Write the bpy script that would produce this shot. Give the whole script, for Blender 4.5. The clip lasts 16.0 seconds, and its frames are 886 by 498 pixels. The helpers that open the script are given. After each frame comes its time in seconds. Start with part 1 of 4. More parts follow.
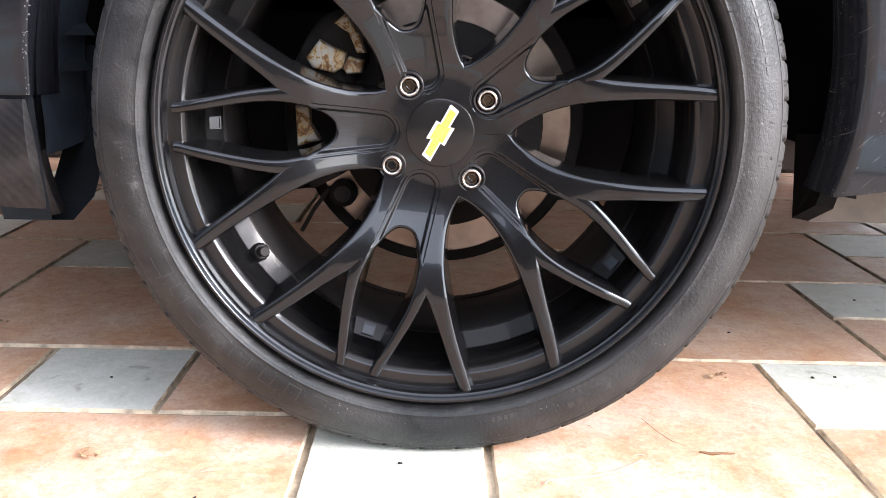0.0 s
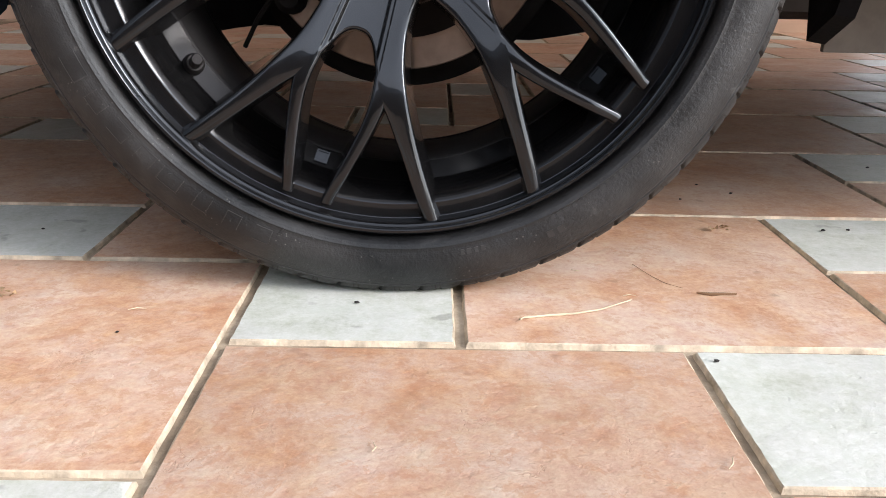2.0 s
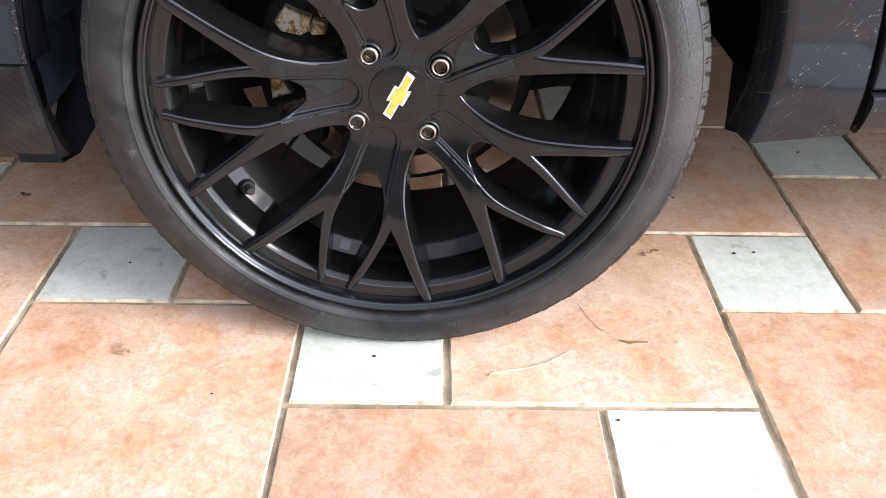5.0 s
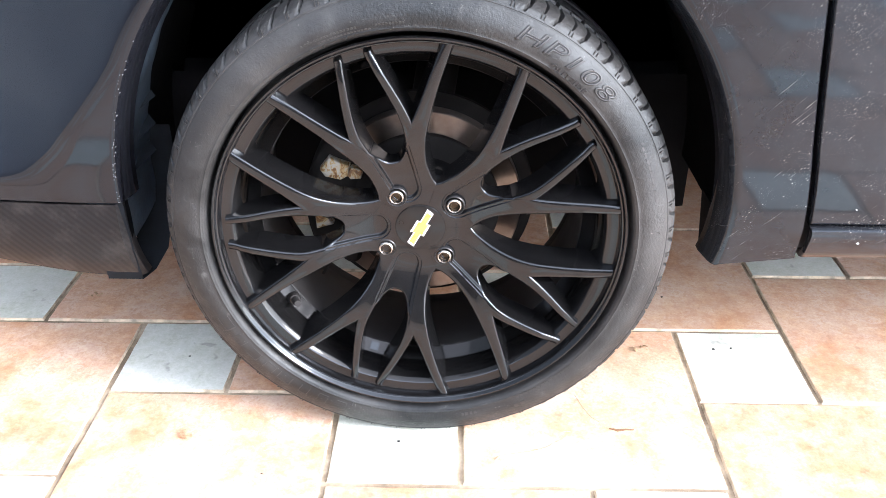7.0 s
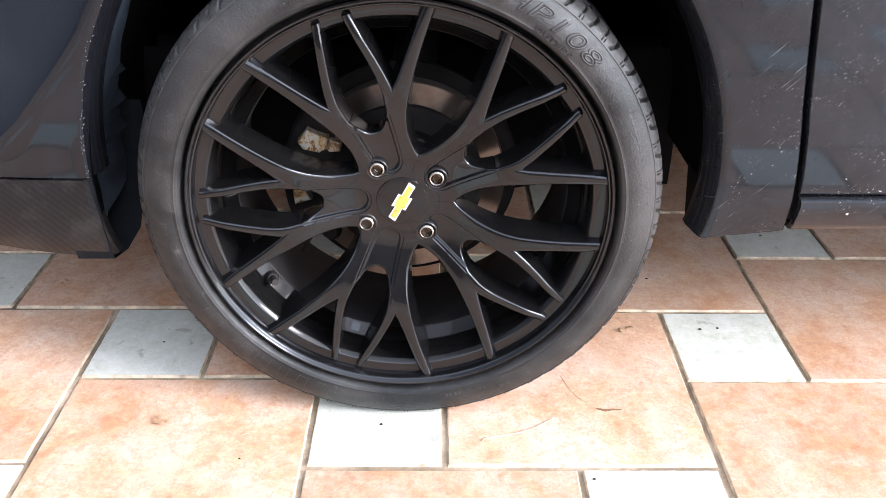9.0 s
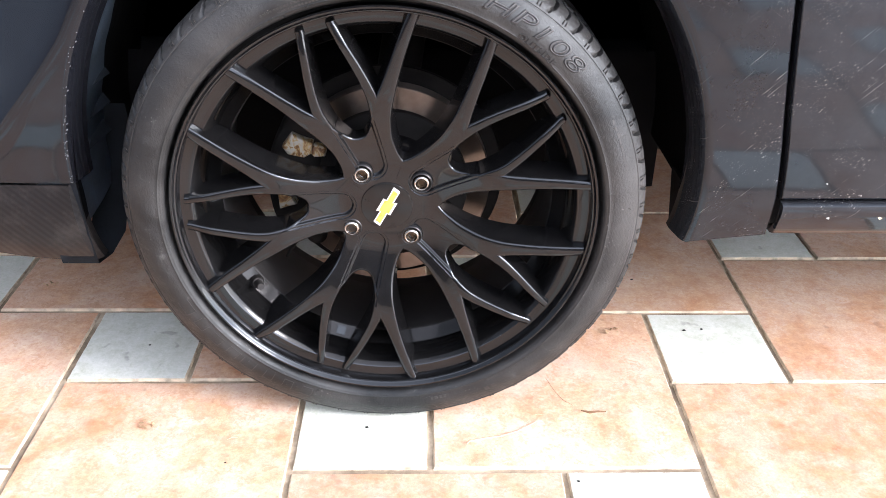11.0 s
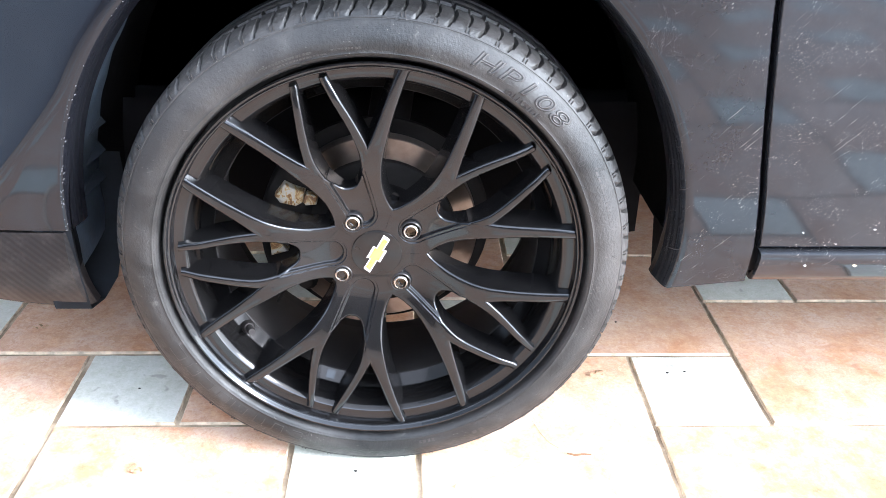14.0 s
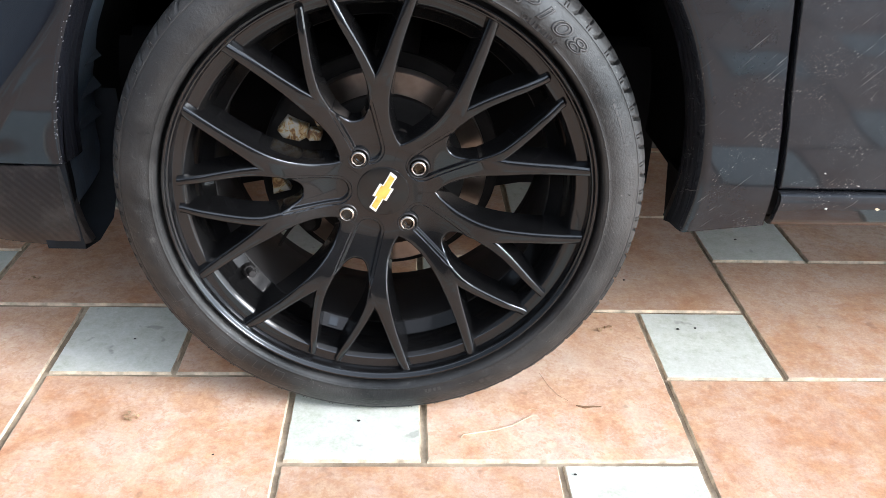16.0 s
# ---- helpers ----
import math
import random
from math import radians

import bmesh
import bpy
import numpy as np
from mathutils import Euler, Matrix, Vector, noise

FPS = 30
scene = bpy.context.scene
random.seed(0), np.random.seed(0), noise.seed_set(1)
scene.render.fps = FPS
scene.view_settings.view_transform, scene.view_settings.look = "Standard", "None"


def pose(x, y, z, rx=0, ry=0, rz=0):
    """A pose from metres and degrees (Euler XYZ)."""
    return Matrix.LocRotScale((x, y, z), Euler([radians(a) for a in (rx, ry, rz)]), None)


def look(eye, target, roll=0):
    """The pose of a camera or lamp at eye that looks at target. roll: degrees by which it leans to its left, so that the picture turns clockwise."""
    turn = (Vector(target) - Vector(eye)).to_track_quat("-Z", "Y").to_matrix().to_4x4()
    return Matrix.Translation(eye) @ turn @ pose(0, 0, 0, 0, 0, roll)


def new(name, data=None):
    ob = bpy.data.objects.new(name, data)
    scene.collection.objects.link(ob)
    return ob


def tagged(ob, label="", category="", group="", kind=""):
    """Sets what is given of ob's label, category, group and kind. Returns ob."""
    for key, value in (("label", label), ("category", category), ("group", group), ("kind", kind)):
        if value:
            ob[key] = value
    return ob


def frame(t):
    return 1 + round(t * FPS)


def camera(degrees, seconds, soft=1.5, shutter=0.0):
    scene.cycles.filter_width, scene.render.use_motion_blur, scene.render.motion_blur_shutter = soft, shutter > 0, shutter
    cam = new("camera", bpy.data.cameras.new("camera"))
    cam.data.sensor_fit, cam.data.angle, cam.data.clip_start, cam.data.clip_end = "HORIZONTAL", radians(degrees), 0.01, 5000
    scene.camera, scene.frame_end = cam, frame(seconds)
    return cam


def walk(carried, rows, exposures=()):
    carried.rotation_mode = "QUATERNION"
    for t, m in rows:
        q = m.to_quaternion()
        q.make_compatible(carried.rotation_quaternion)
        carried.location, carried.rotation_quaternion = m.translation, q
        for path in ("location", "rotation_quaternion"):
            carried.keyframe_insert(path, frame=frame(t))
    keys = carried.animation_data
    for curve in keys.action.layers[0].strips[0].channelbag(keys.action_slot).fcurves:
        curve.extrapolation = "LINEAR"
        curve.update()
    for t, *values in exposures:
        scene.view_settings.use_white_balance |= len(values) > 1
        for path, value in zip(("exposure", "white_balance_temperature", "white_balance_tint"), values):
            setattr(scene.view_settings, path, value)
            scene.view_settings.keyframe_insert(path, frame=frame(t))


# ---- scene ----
cam = camera(55.7, 16.0, 0.65)
PATH = [
    (0, (0.008, -0.027, 0.39), (0.026, 1.904, -0.13), 1.3),
    (0.5, (0.016, -0.019, 0.356), (0.031, 1.883, -0.261), 1.0),
    (1, (0.022, -0.01, 0.336), (0.025, 1.873, -0.338), 0.5),
    (1.5, (0.032, 0.003, 0.31), (0.025, 1.881, -0.376), 0.6),
    (2, (0.041, 0.038, 0.263), (0.063, 1.928, -0.39), 1.1),
    (2.5, (0.042, 0.082, 0.238), (0.097, 1.967, -0.43), 1.0),
    (3, (0.035, 0.114, 0.231), (0.122, 1.994, -0.445), 0.8),
    (3.2, (0.035, 0.114, 0.229), (0.113, 1.996, -0.444), 0.6),
    (5.3, (0.049, -0.093, 0.709), (0.057, 1.54, -0.445), 0.8),
    (5.5, (0.047, -0.117, 0.743), (0.047, 1.565, -0.34), 0.6),
    (6, (0.043, -0.15, 0.774), (0.025, 1.559, -0.264), 0.3),
    (6.5, (0.049, -0.159, 0.77), (0.019, 1.568, -0.239), 0.1),
    (7, (0.057, -0.173, 0.78), (0.019, 1.557, -0.221), -0.0),
    (7.5, (0.065, -0.181, 0.781), (0.039, 1.583, -0.16), 0.0),
    (8, (0.055, -0.179, 0.769), (0.052, 1.594, -0.156), 0.2),
    (8.5, (0.053, -0.17, 0.743), (0.062, 1.584, -0.218), 0.4),
    (8.7, (0.052, -0.166, 0.736), (0.063, 1.572, -0.253), 0.4),
    (11, (0.057, -0.162, 0.749), (0.096, 1.565, -0.258), 0.7),
    (11.5, (0.067, -0.151, 0.753), (0.121, 1.577, -0.252), 1.1),
    (12, (0.078, -0.14, 0.766), (0.12, 1.589, -0.238), 0.7),
    (12.5, (0.069, -0.16, 0.768), (0.135, 1.59, -0.198), 0.9),
    (13, (0.059, -0.176, 0.776), (0.133, 1.583, -0.174), 1.1),
    (13.5, (0.057, -0.173, 0.774), (0.13, 1.591, -0.166), 1.1),
    (14, (0.052, -0.175, 0.773), (0.127, 1.592, -0.162), 1.3),
    (14.5, (0.052, -0.174, 0.772), (0.128, 1.595, -0.158), 1.4),
    (15, (0.046, -0.177, 0.769), (0.122, 1.59, -0.164), 1.5),
    (15.5, (0.042, -0.181, 0.748), (0.118, 1.588, -0.182), 1.6),
    (16, (0.038, -0.171, 0.702), (0.125, 1.585, -0.251), 2.0),
]
EXPOSURES = [
    (0.0, 1.76, 6470, 17), (0.5, 1.34, 6570, 15), (1.5, 0.84, 6600, 15), (2.5, 0.78, 6500, 15), (3.2, 0.86, 6420, 14),
    (5.3, 1.40, 6350, 15), (5.5, 1.50, 6300, 14), (6.0, 1.95, 6230, 16), (7.5, 2.14, 6120, 14), (8.0, 2.16, 6050, 14), (8.7, 1.55, 6290, 17),
    (11.0, 1.68, 6320, 17), (12.5, 2.34, 6010, 13), (15.0, 2.36, 6010, 13), (16.0, 1.23, 6260, 11),
]
walk(cam, [(t, look(eye, target, roll)) for t, eye, target, roll in PATH], EXPOSURES)

# ---- world, sun ----
world = bpy.data.worlds.new("sky")
scene.world = world
world.use_nodes = True
wn = world.node_tree
sky = wn.nodes.new("ShaderNodeTexSky")
sky.sky_type = "NISHITA"
sky.sun_disc = False
sky.sun_elevation = radians(34)
sky.sun_rotation = radians(124)
sky.air_density, sky.dust_density, sky.ozone_density = 1.0, 0.4, 1.6
wn.nodes["Background"].inputs["Strength"].default_value = 0.30
veil = wn.nodes.new("ShaderNodeHueSaturation")
veil.inputs["Saturation"].default_value = 0.26
wn.links.new(sky.outputs["Color"], veil.inputs["Color"])
wn.links.new(veil.outputs["Color"], wn.nodes["Background"].inputs["Color"])

sun_data = bpy.data.lights.new("sun", "SUN")
sun_data.energy = 1.95
sun_data.angle = radians(20)
sun_data.color = (1.0, 0.98, 0.95)
sun = new("sun", sun_data)
sun.matrix_world = look((6.0, -2.2, 3.3), (0, 0.8, 0))


# ---- materials ----
def material(name):
    m = bpy.data.materials.new(name)
    m.use_nodes = True
    nt = m.node_tree
    return m, nt, nt.nodes["Principled BSDF"]


def node(nt, kind, **values):
    n = nt.nodes.new(kind)
    for key, value in values.items():
        n.inputs[key.replace("_", " ")].default_value = value
    return n


def coords(nt, scale=1.0, use="Object"):
    tc = nt.nodes.new("ShaderNodeTexCoord")
    mp = nt.nodes.new("ShaderNodeMapping")
    mp.inputs["Scale"].default_value = (scale, scale, scale) if isinstance(scale, (int, float)) else scale
    nt.links.new(tc.outputs[use], mp.inputs["Vector"])
    return mp.outputs["Vector"]


def world_coords(nt, scale=1.0):
    g = nt.nodes.new("ShaderNodeNewGeometry")
    mp = nt.nodes.new("ShaderNodeMapping")
    mp.inputs["Scale"].default_value = (scale, scale, scale) if isinstance(scale, (int, float)) else scale
    nt.links.new(g.outputs["Position"], mp.inputs["Vector"])
    return mp.outputs["Vector"]


def noise_tex(nt, vec, scale, detail=4.0, rough=0.55, distort=0.0):
    n = node(nt, "ShaderNodeTexNoise", Scale=scale, Detail=detail, Roughness=rough, Distortion=distort)
    nt.links.new(vec, n.inputs["Vector"])
    return n.outputs["Fac"]


def ramp(nt, fac, stops):
    r = nt.nodes.new("ShaderNodeValToRGB")
    el = r.color_ramp.elements
    while len(el) < len(stops):
        el.new(0.5)
    for e, (p, c) in zip(el, stops):
        e.position = p
        e.color = (c, c, c, 1) if isinstance(c, (int, float)) else (*c, 1)
    nt.links.new(fac, r.inputs["Fac"])
    return r.outputs["Color"]


def mix(nt, fac, a, b, blend="MIX"):
    m = nt.nodes.new("ShaderNodeMix")
    m.data_type, m.blend_type = "RGBA", blend
    for sock, v in ((m.inputs[0], fac), (m.inputs[6], a), (m.inputs[7], b)):
        if isinstance(v, (int, float)):
            sock.default_value = v
        elif isinstance(v, tuple):
            sock.default_value = (*v, 1)
        else:
            nt.links.new(v, sock)
    return m.outputs[2]


def maths(nt, op, a, b=0.0):
    m = nt.nodes.new("ShaderNodeMath")
    m.operation = op
    for sock, v in ((m.inputs[0], a), (m.inputs[1], b)):
        if isinstance(v, (int, float)):
            sock.default_value = v
        else:
            nt.links.new(v, sock)
    return m.outputs[0]


def bump(nt, bsdf, height, strength=0.3, distance=0.001):
    b = node(nt, "ShaderNodeBump", Strength=strength, Distance=distance)
    nt.links.new(height, b.inputs["Height"])
    nt.links.new(b.outputs["Normal"], bsdf.inputs["Normal"])


def tile_material(name, stops, spot, pale, deep, random_amount, wear):
    m, nt, p = material(name)
    oi = nt.nodes.new("ShaderNodeObjectInfo")
    vec = world_coords(nt)
    shift = nt.nodes.new("ShaderNodeVectorMath")
    shift.operation = "ADD"
    nt.links.new(vec, shift.inputs[0])
    rnd = maths(nt, "MULTIPLY", oi.outputs["Random"], 31.0)
    nt.links.new(rnd, shift.inputs[1])
    v = shift.outputs[0]
    cloud = noise_tex(nt, v, 7.0, 6.0, 0.62, 0.5)
    base = ramp(nt, cloud, stops)
    fine = noise_tex(nt, v, 60.0, 5.0, 0.7)
    base = mix(nt, 0.55, base, ramp(nt, fine, [(0.3, 0.30), (0.7, 0.72)]), "OVERLAY")
    veins = noise_tex(nt, v, 23.0, 5.0, 0.62, 0.2)
    base = mix(nt, maths(nt, "MULTIPLY", ramp(nt, veins, [(0.50, 0.0), (0.66, 1.0)]), 0.50), base, pale)
    haze = ramp(nt, noise_tex(nt, v, 11.0, 8.0, 0.72), [(0.46, 0.0), (0.56, 1.0)])
    base = mix(nt, maths(nt, "MULTIPLY", haze, 0.30), base, pale)
    tint = ramp(nt, oi.outputs["Random"], [(0.0, 1.0 - random_amount), (1.0, 1.0)])
    base = mix(nt, 1.0, base, tint, "MULTIPLY")
    grain = noise_tex(nt, v, 260.0, 3.0, 0.7)
    base = mix(nt, 0.45, base, ramp(nt, grain, [(0.3, 0.34), (0.7, 0.66)]), "OVERLAY")
    scab = ramp(nt, noise_tex(nt, v, 46.0, 7.0, 0.75, 0.3), [(0.53, 0.0), (0.58, 1.0)])
    base = mix(nt, maths(nt, "MULTIPLY", scab, 0.42), base, deep)
    # short curled scratches, in patches
    curl = maths(nt, "ABSOLUTE", maths(nt, "SUBTRACT", noise_tex(nt, v, 42.0, 4.0, 0.6, 1.2), 0.5))
    curl = ramp(nt, curl, [(0.004, 1.0), (0.016, 0.0)])
    curl = maths(nt, "MULTIPLY", curl, ramp(nt, noise_tex(nt, v, 22.0, 3.0, 0.6), [(0.58, 0.0), (0.66, 1.0)]))
    curl = maths(nt, "MULTIPLY", curl, wear)
    base = mix(nt, maths(nt, "MULTIPLY", curl, 0.25), base, deep)
    speck = noise_tex(nt, v, 38.0, 2.0, 0.5)
    mask = ramp(nt, speck, [(0.70, 0.0), (0.76, 1.0)])
    base = mix(nt, maths(nt, "MULTIPLY", mask, 0.35), base, spot)
    dirt = noise_tex(nt, v, 2.6, 5.0, 0.6)
    base = mix(nt, maths(nt, "MULTIPLY", ramp(nt, dirt, [(0.5, 0.0), (0.75, 1.0)]), 0.28), base, (0.24, 0.16, 0.11))
    nt.links.new(base, p.inputs["Base Color"])
    rough = ramp(nt, noise_tex(nt, v, 22.0, 4.0), [(0.3, 0.36), (0.7, 0.56)])
    nt.links.new(rough, p.inputs["Roughness"])
    p.inputs["Specular IOR Level"].default_value = 0.38
    grit = noise_tex(nt, v, 150.0, 4.0, 0.7)
    relief = maths(nt, "ADD", maths(nt, "ADD", maths(nt, "ADD", cloud, maths(nt, "MULTIPLY", grit, 0.10)), maths(nt, "MULTIPLY", fine, 0.32)), maths(nt, "MULTIPLY", veins, 0.5))
    pits = ramp(nt, noise_tex(nt, v, 75.0, 3.0, 0.55), [(0.62, 1.0), (0.70, 0.0)])
    relief = maths(nt, "ADD", relief, maths(nt, "MULTIPLY", pits, 0.10))
    relief = maths(nt, "SUBTRACT", relief, maths(nt, "MULTIPLY", curl, 0.16))
    bump(nt, p, relief, 0.5, 0.005)
    return m


TERRACOTTA = tile_material("terracotta_tile", [(0.30, (0.55, 0.255, 0.135)), (0.44, (0.63, 0.360, 0.215)), (0.58, (0.68, 0.450, 0.310)), (0.72, (0.70, 0.54, 0.44))], (0.22, 0.12, 0.08), (0.76, 0.62, 0.52), (0.52, 0.26, 0.14), 0.14, 0.8)
PALE = tile_material("pale_green_tile", [(0.3, (0.53, 0.56, 0.48)), (0.5, (0.63, 0.655, 0.575)), (0.7, (0.70, 0.72, 0.65))], (0.10, 0.09, 0.08), (0.76, 0.78, 0.75), (0.60, 0.64, 0.56), 0.10, 0.0)


def grout_material():
    m, nt, p = material("grout")
    v = world_coords(nt)
    n = noise_tex(nt, v, 9.0, 5.0, 0.6)
    fine = noise_tex(nt, v, 140.0, 4.0, 0.7)
    c = ramp(nt, n, [(0.34, (0.17, 0.13, 0.09)), (0.5, (0.34, 0.27, 0.19)), (0.62, (0.55, 0.46, 0.34))])
    c = mix(nt, 0.4, c, fine, "OVERLAY")
    nt.links.new(c, p.inputs["Base Color"])
    p.inputs["Roughness"].default_value = 0.95
    bump(nt, p, fine, 0.6, 0.002)
    return m


def paving_material():
    m, nt, p = material("paving")
    v = world_coords(nt)
    c = ramp(nt, noise_tex(nt, v, 1.2, 6.0), [(0.35, (0.40, 0.36, 0.31)), (0.65, (0.52, 0.48, 0.43))])
    nt.links.new(c, p.inputs["Base Color"])
    p.inputs["Roughness"].default_value = 0.8
    return m


def plaster_material(name, a, b):
    m, nt, p = material(name)
    v = world_coords(nt)
    n = noise_tex(nt, v, 3.0, 6.0)
    nt.links.new(ramp(nt, n, [(0.35, a), (0.65, b)]), p.inputs["Base Color"])
    p.inputs["Roughness"].default_value = 0.85
    bump(nt, p, noise_tex(nt, v, 90.0, 3.0), 0.3, 0.002)
    return m


def rubber_material():
    m, nt, p = material("tyre_rubber")
    v = coords(nt)
    sep = nt.nodes.new("ShaderNodeSeparateXYZ")
    nt.links.new(v, sep.inputs[0])
    rad = maths(nt, "SQRT", maths(nt, "ADD", maths(nt, "MULTIPLY", sep.outputs[0], sep.outputs[0]), maths(nt, "MULTIPLY", sep.outputs[2], sep.outputs[2])))
    rings = maths(nt, "SINE", maths(nt, "MULTIPLY", rad, 3600.0))
    n = noise_tex(nt, v, 11.0, 7.0, 0.68, 0.8)
    mid = noise_tex(nt, v, 60.0, 5.0, 0.65, 0.4)
    fine = noise_tex(nt, v, 320.0, 3.0, 0.6)
    c = ramp(nt, n, [(0.34, (0.006, 0.006, 0.0062)), (0.50, (0.013, 0.0131, 0.0133)), (0.64, (0.025, 0.0252, 0.0253)), (0.78, (0.048, 0.0475, 0.046))])
    c = mix(nt, 0.5, c, ramp(nt, mid, [(0.3, 0.32), (0.7, 0.68)]), "OVERLAY")
    scuff = ramp(nt, mid, [(0.64, 0.0), (0.74, 1.0)])
    c = mix(nt, maths(nt, "MULTIPLY", scuff, 0.35), c, (0.13, 0.125, 0.12))
    grit = node(nt, "ShaderNodeTexVoronoi", Scale=210.0, Randomness=1.0)
    nt.links.new(v, grit.inputs["Vector"])
    specks = maths(nt, "MULTIPLY", ramp(nt, grit.outputs["Distance"], [(0.09, 1.0), (0.15, 0.0)]), ramp(nt, noise_tex(nt, v, 26.0, 4.0, 0.6), [(0.52, 0.0), (0.62, 1.0)]))
    c = mix(nt, maths(nt, "MULTIPLY", specks, 0.5), c, (0.30, 0.29, 0.27))
    bloom = ramp(nt, noise_tex(nt, v, 5.0, 4.0, 0.6), [(0.42, 0.0), (0.66, 1.0)])
    c = mix(nt, maths(nt, "MULTIPLY", bloom, 0.28), c, (0.11, 0.105, 0.10))
    nt.links.new(c, p.inputs["Base Color"])
    nt.links.new(ramp(nt, mid, [(0.3, 0.38), (0.7, 0.62)]), p.inputs["Roughness"])
    p.inputs["Specular IOR Level"].default_value = 0.40
    p.inputs["Specular Tint"].default_value = (0.88, 0.96, 1.0, 1)
    h = maths(nt, "ADD", maths(nt, "MULTIPLY", rings, 0.02), maths(nt, "ADD", fine, mid))
    bump(nt, p, h, 0.8, 0.0008)
    return m


def rim_material():
    m, nt, p = material("satin_black_alloy")
    v = coords(nt)
    n = noise_tex(nt, v, 24.0, 5.0, 0.6)
    c = ramp(nt, n, [(0.35, (0.0042, 0.0042, 0.0045)), (0.7, (0.0075, 0.0074, 0.0078))])
    nt.links.new(c, p.inputs["Base Color"])
    nt.links.new(ramp(nt, n, [(0.3, 0.15), (0.7, 0.26)]), p.inputs["Roughness"])
    p.inputs["Specular IOR Level"].default_value = 0.34
    p.inputs["Specular Tint"].default_value = (0.74, 0.88, 1.0, 1)
    p.inputs["Coat Weight"].default_value = 0.46
    p.inputs["Coat Roughness"].default_value = 0.03
    bump(nt, p, noise_tex(nt, v, 420.0, 2.0), 0.05, 0.0004)
    return m


def paint_material():
    m, nt, p = material("dark_car_paint")
    v = world_coords(nt)
    # dust and mud splashes
    def slanted(angle, scale):
        turn = nt.nodes.new("ShaderNodeMapping")
        turn.inputs["Rotation"].default_value = (0, radians(angle), 0)
        nt.links.new(v, turn.inputs["Vector"])
        stretch = nt.nodes.new("ShaderNodeMapping")
        stretch.inputs["Scale"].default_value = scale
        nt.links.new(turn.outputs["Vector"], stretch.inputs["Vector"])
        return stretch.outputs["Vector"]

    n1 = node(nt, "ShaderNodeTexVoronoi", Scale=330.0, Randomness=1.0)
    nt.links.new(slanted(45, (0.40, 1.0, 1.0)), n1.inputs["Vector"])
    dots = ramp(nt, n1.outputs["Distance"], [(0.10, 1.0), (0.19, 0.0)])
    where = ramp(nt, noise_tex(nt, v, 26.0, 4.0, 0.65), [(0.50, 0.0), (0.62, 1.0)])
    spread = ramp(nt, noise_tex(nt, v, 5.0, 3.0, 0.5), [(0.34, 0.0), (0.52, 1.0)])
    place = nt.nodes.new("ShaderNodeSeparateXYZ")
    nt.links.new(v, place.inputs[0])
    behind = ramp(nt, place.outputs[0], [(0.22, 0.0), (0.36, 1.0)])
    mask = maths(nt, "MULTIPLY", maths(nt, "MULTIPLY", maths(nt, "MULTIPLY", dots, where), spread), behind)
    # Dust film that also paints in the pale blue glare mirrored by the door
    dust_glare = ramp(nt, noise_tex(nt, v, 5.0, 7.0, 0.72), [(0.30, 0.013), (0.8, 0.060)])
    glare_aft = ramp(nt, place.outputs[0], [(0.26, 0.08), (0.50, 1.0)])
    dust_glare = maths(nt, "MULTIPLY", dust_glare, glare_aft)
    base = mix(nt, dust_glare, (0.0062, 0.0070, 0.0095), (0.36, 0.385, 0.42))
    fine_dots = node(nt, "ShaderNodeTexVoronoi", Scale=620.0, Randomness=1.0)
    nt.links.new(v, fine_dots.inputs["Vector"])
    fine_mask = maths(nt, "MULTIPLY", ramp(nt, fine_dots.outputs["Distance"], [(0.10, 1.0), (0.22, 0.0)]), behind)
    base = mix(nt, maths(nt, "MULTIPLY", maths(nt, "MULTIPLY", fine_mask, where), 0.22), base, (0.55, 0.54, 0.52))
    base = mix(nt, maths(nt, "MULTIPLY", mask, 0.55), base, (0.60, 0.57, 0.53))
    scratch = ramp(nt, noise_tex(nt, slanted(48, (26.0, 10.0, 520.0)), 1.0, 2.0, 0.5), [(0.68, 0.0), (0.76, 1.0)])
    where2 = ramp(nt, noise_tex(nt, v, 9.0, 2.0, 0.5), [(0.50, 0.0), (0.62, 1.0)])
    base = mix(nt, maths(nt, "MULTIPLY", maths(nt, "MULTIPLY", maths(nt, "MULTIPLY", scratch, where2), behind), 0.30), base, (0.45, 0.43, 0.41))
    bump(nt, p, noise_tex(nt, v, 6.0, 2.0, 0.45), 0.44, 0.004)
    wave_node = nt.nodes["Bump"]
    nt.links.new(wave_node.outputs["Normal"], p.inputs["Coat Normal"])
    nt.links.new(base, p.inputs["Base Color"])
    p.inputs["Roughness"].default_value = 0.07
    p.inputs["Specular IOR Level"].default_value = 0.48
    p.inputs["Specular Tint"].default_value = (0.72, 0.87, 1.0, 1)
    p.inputs["Coat Weight"].default_value = 0.03
    p.inputs["Coat IOR"].default_value = 1.55
    nt.links.new(ramp(nt, mask, [(0.0, 0.015), (1.0, 0.6)]), p.inputs["Coat Roughness"])
    return m


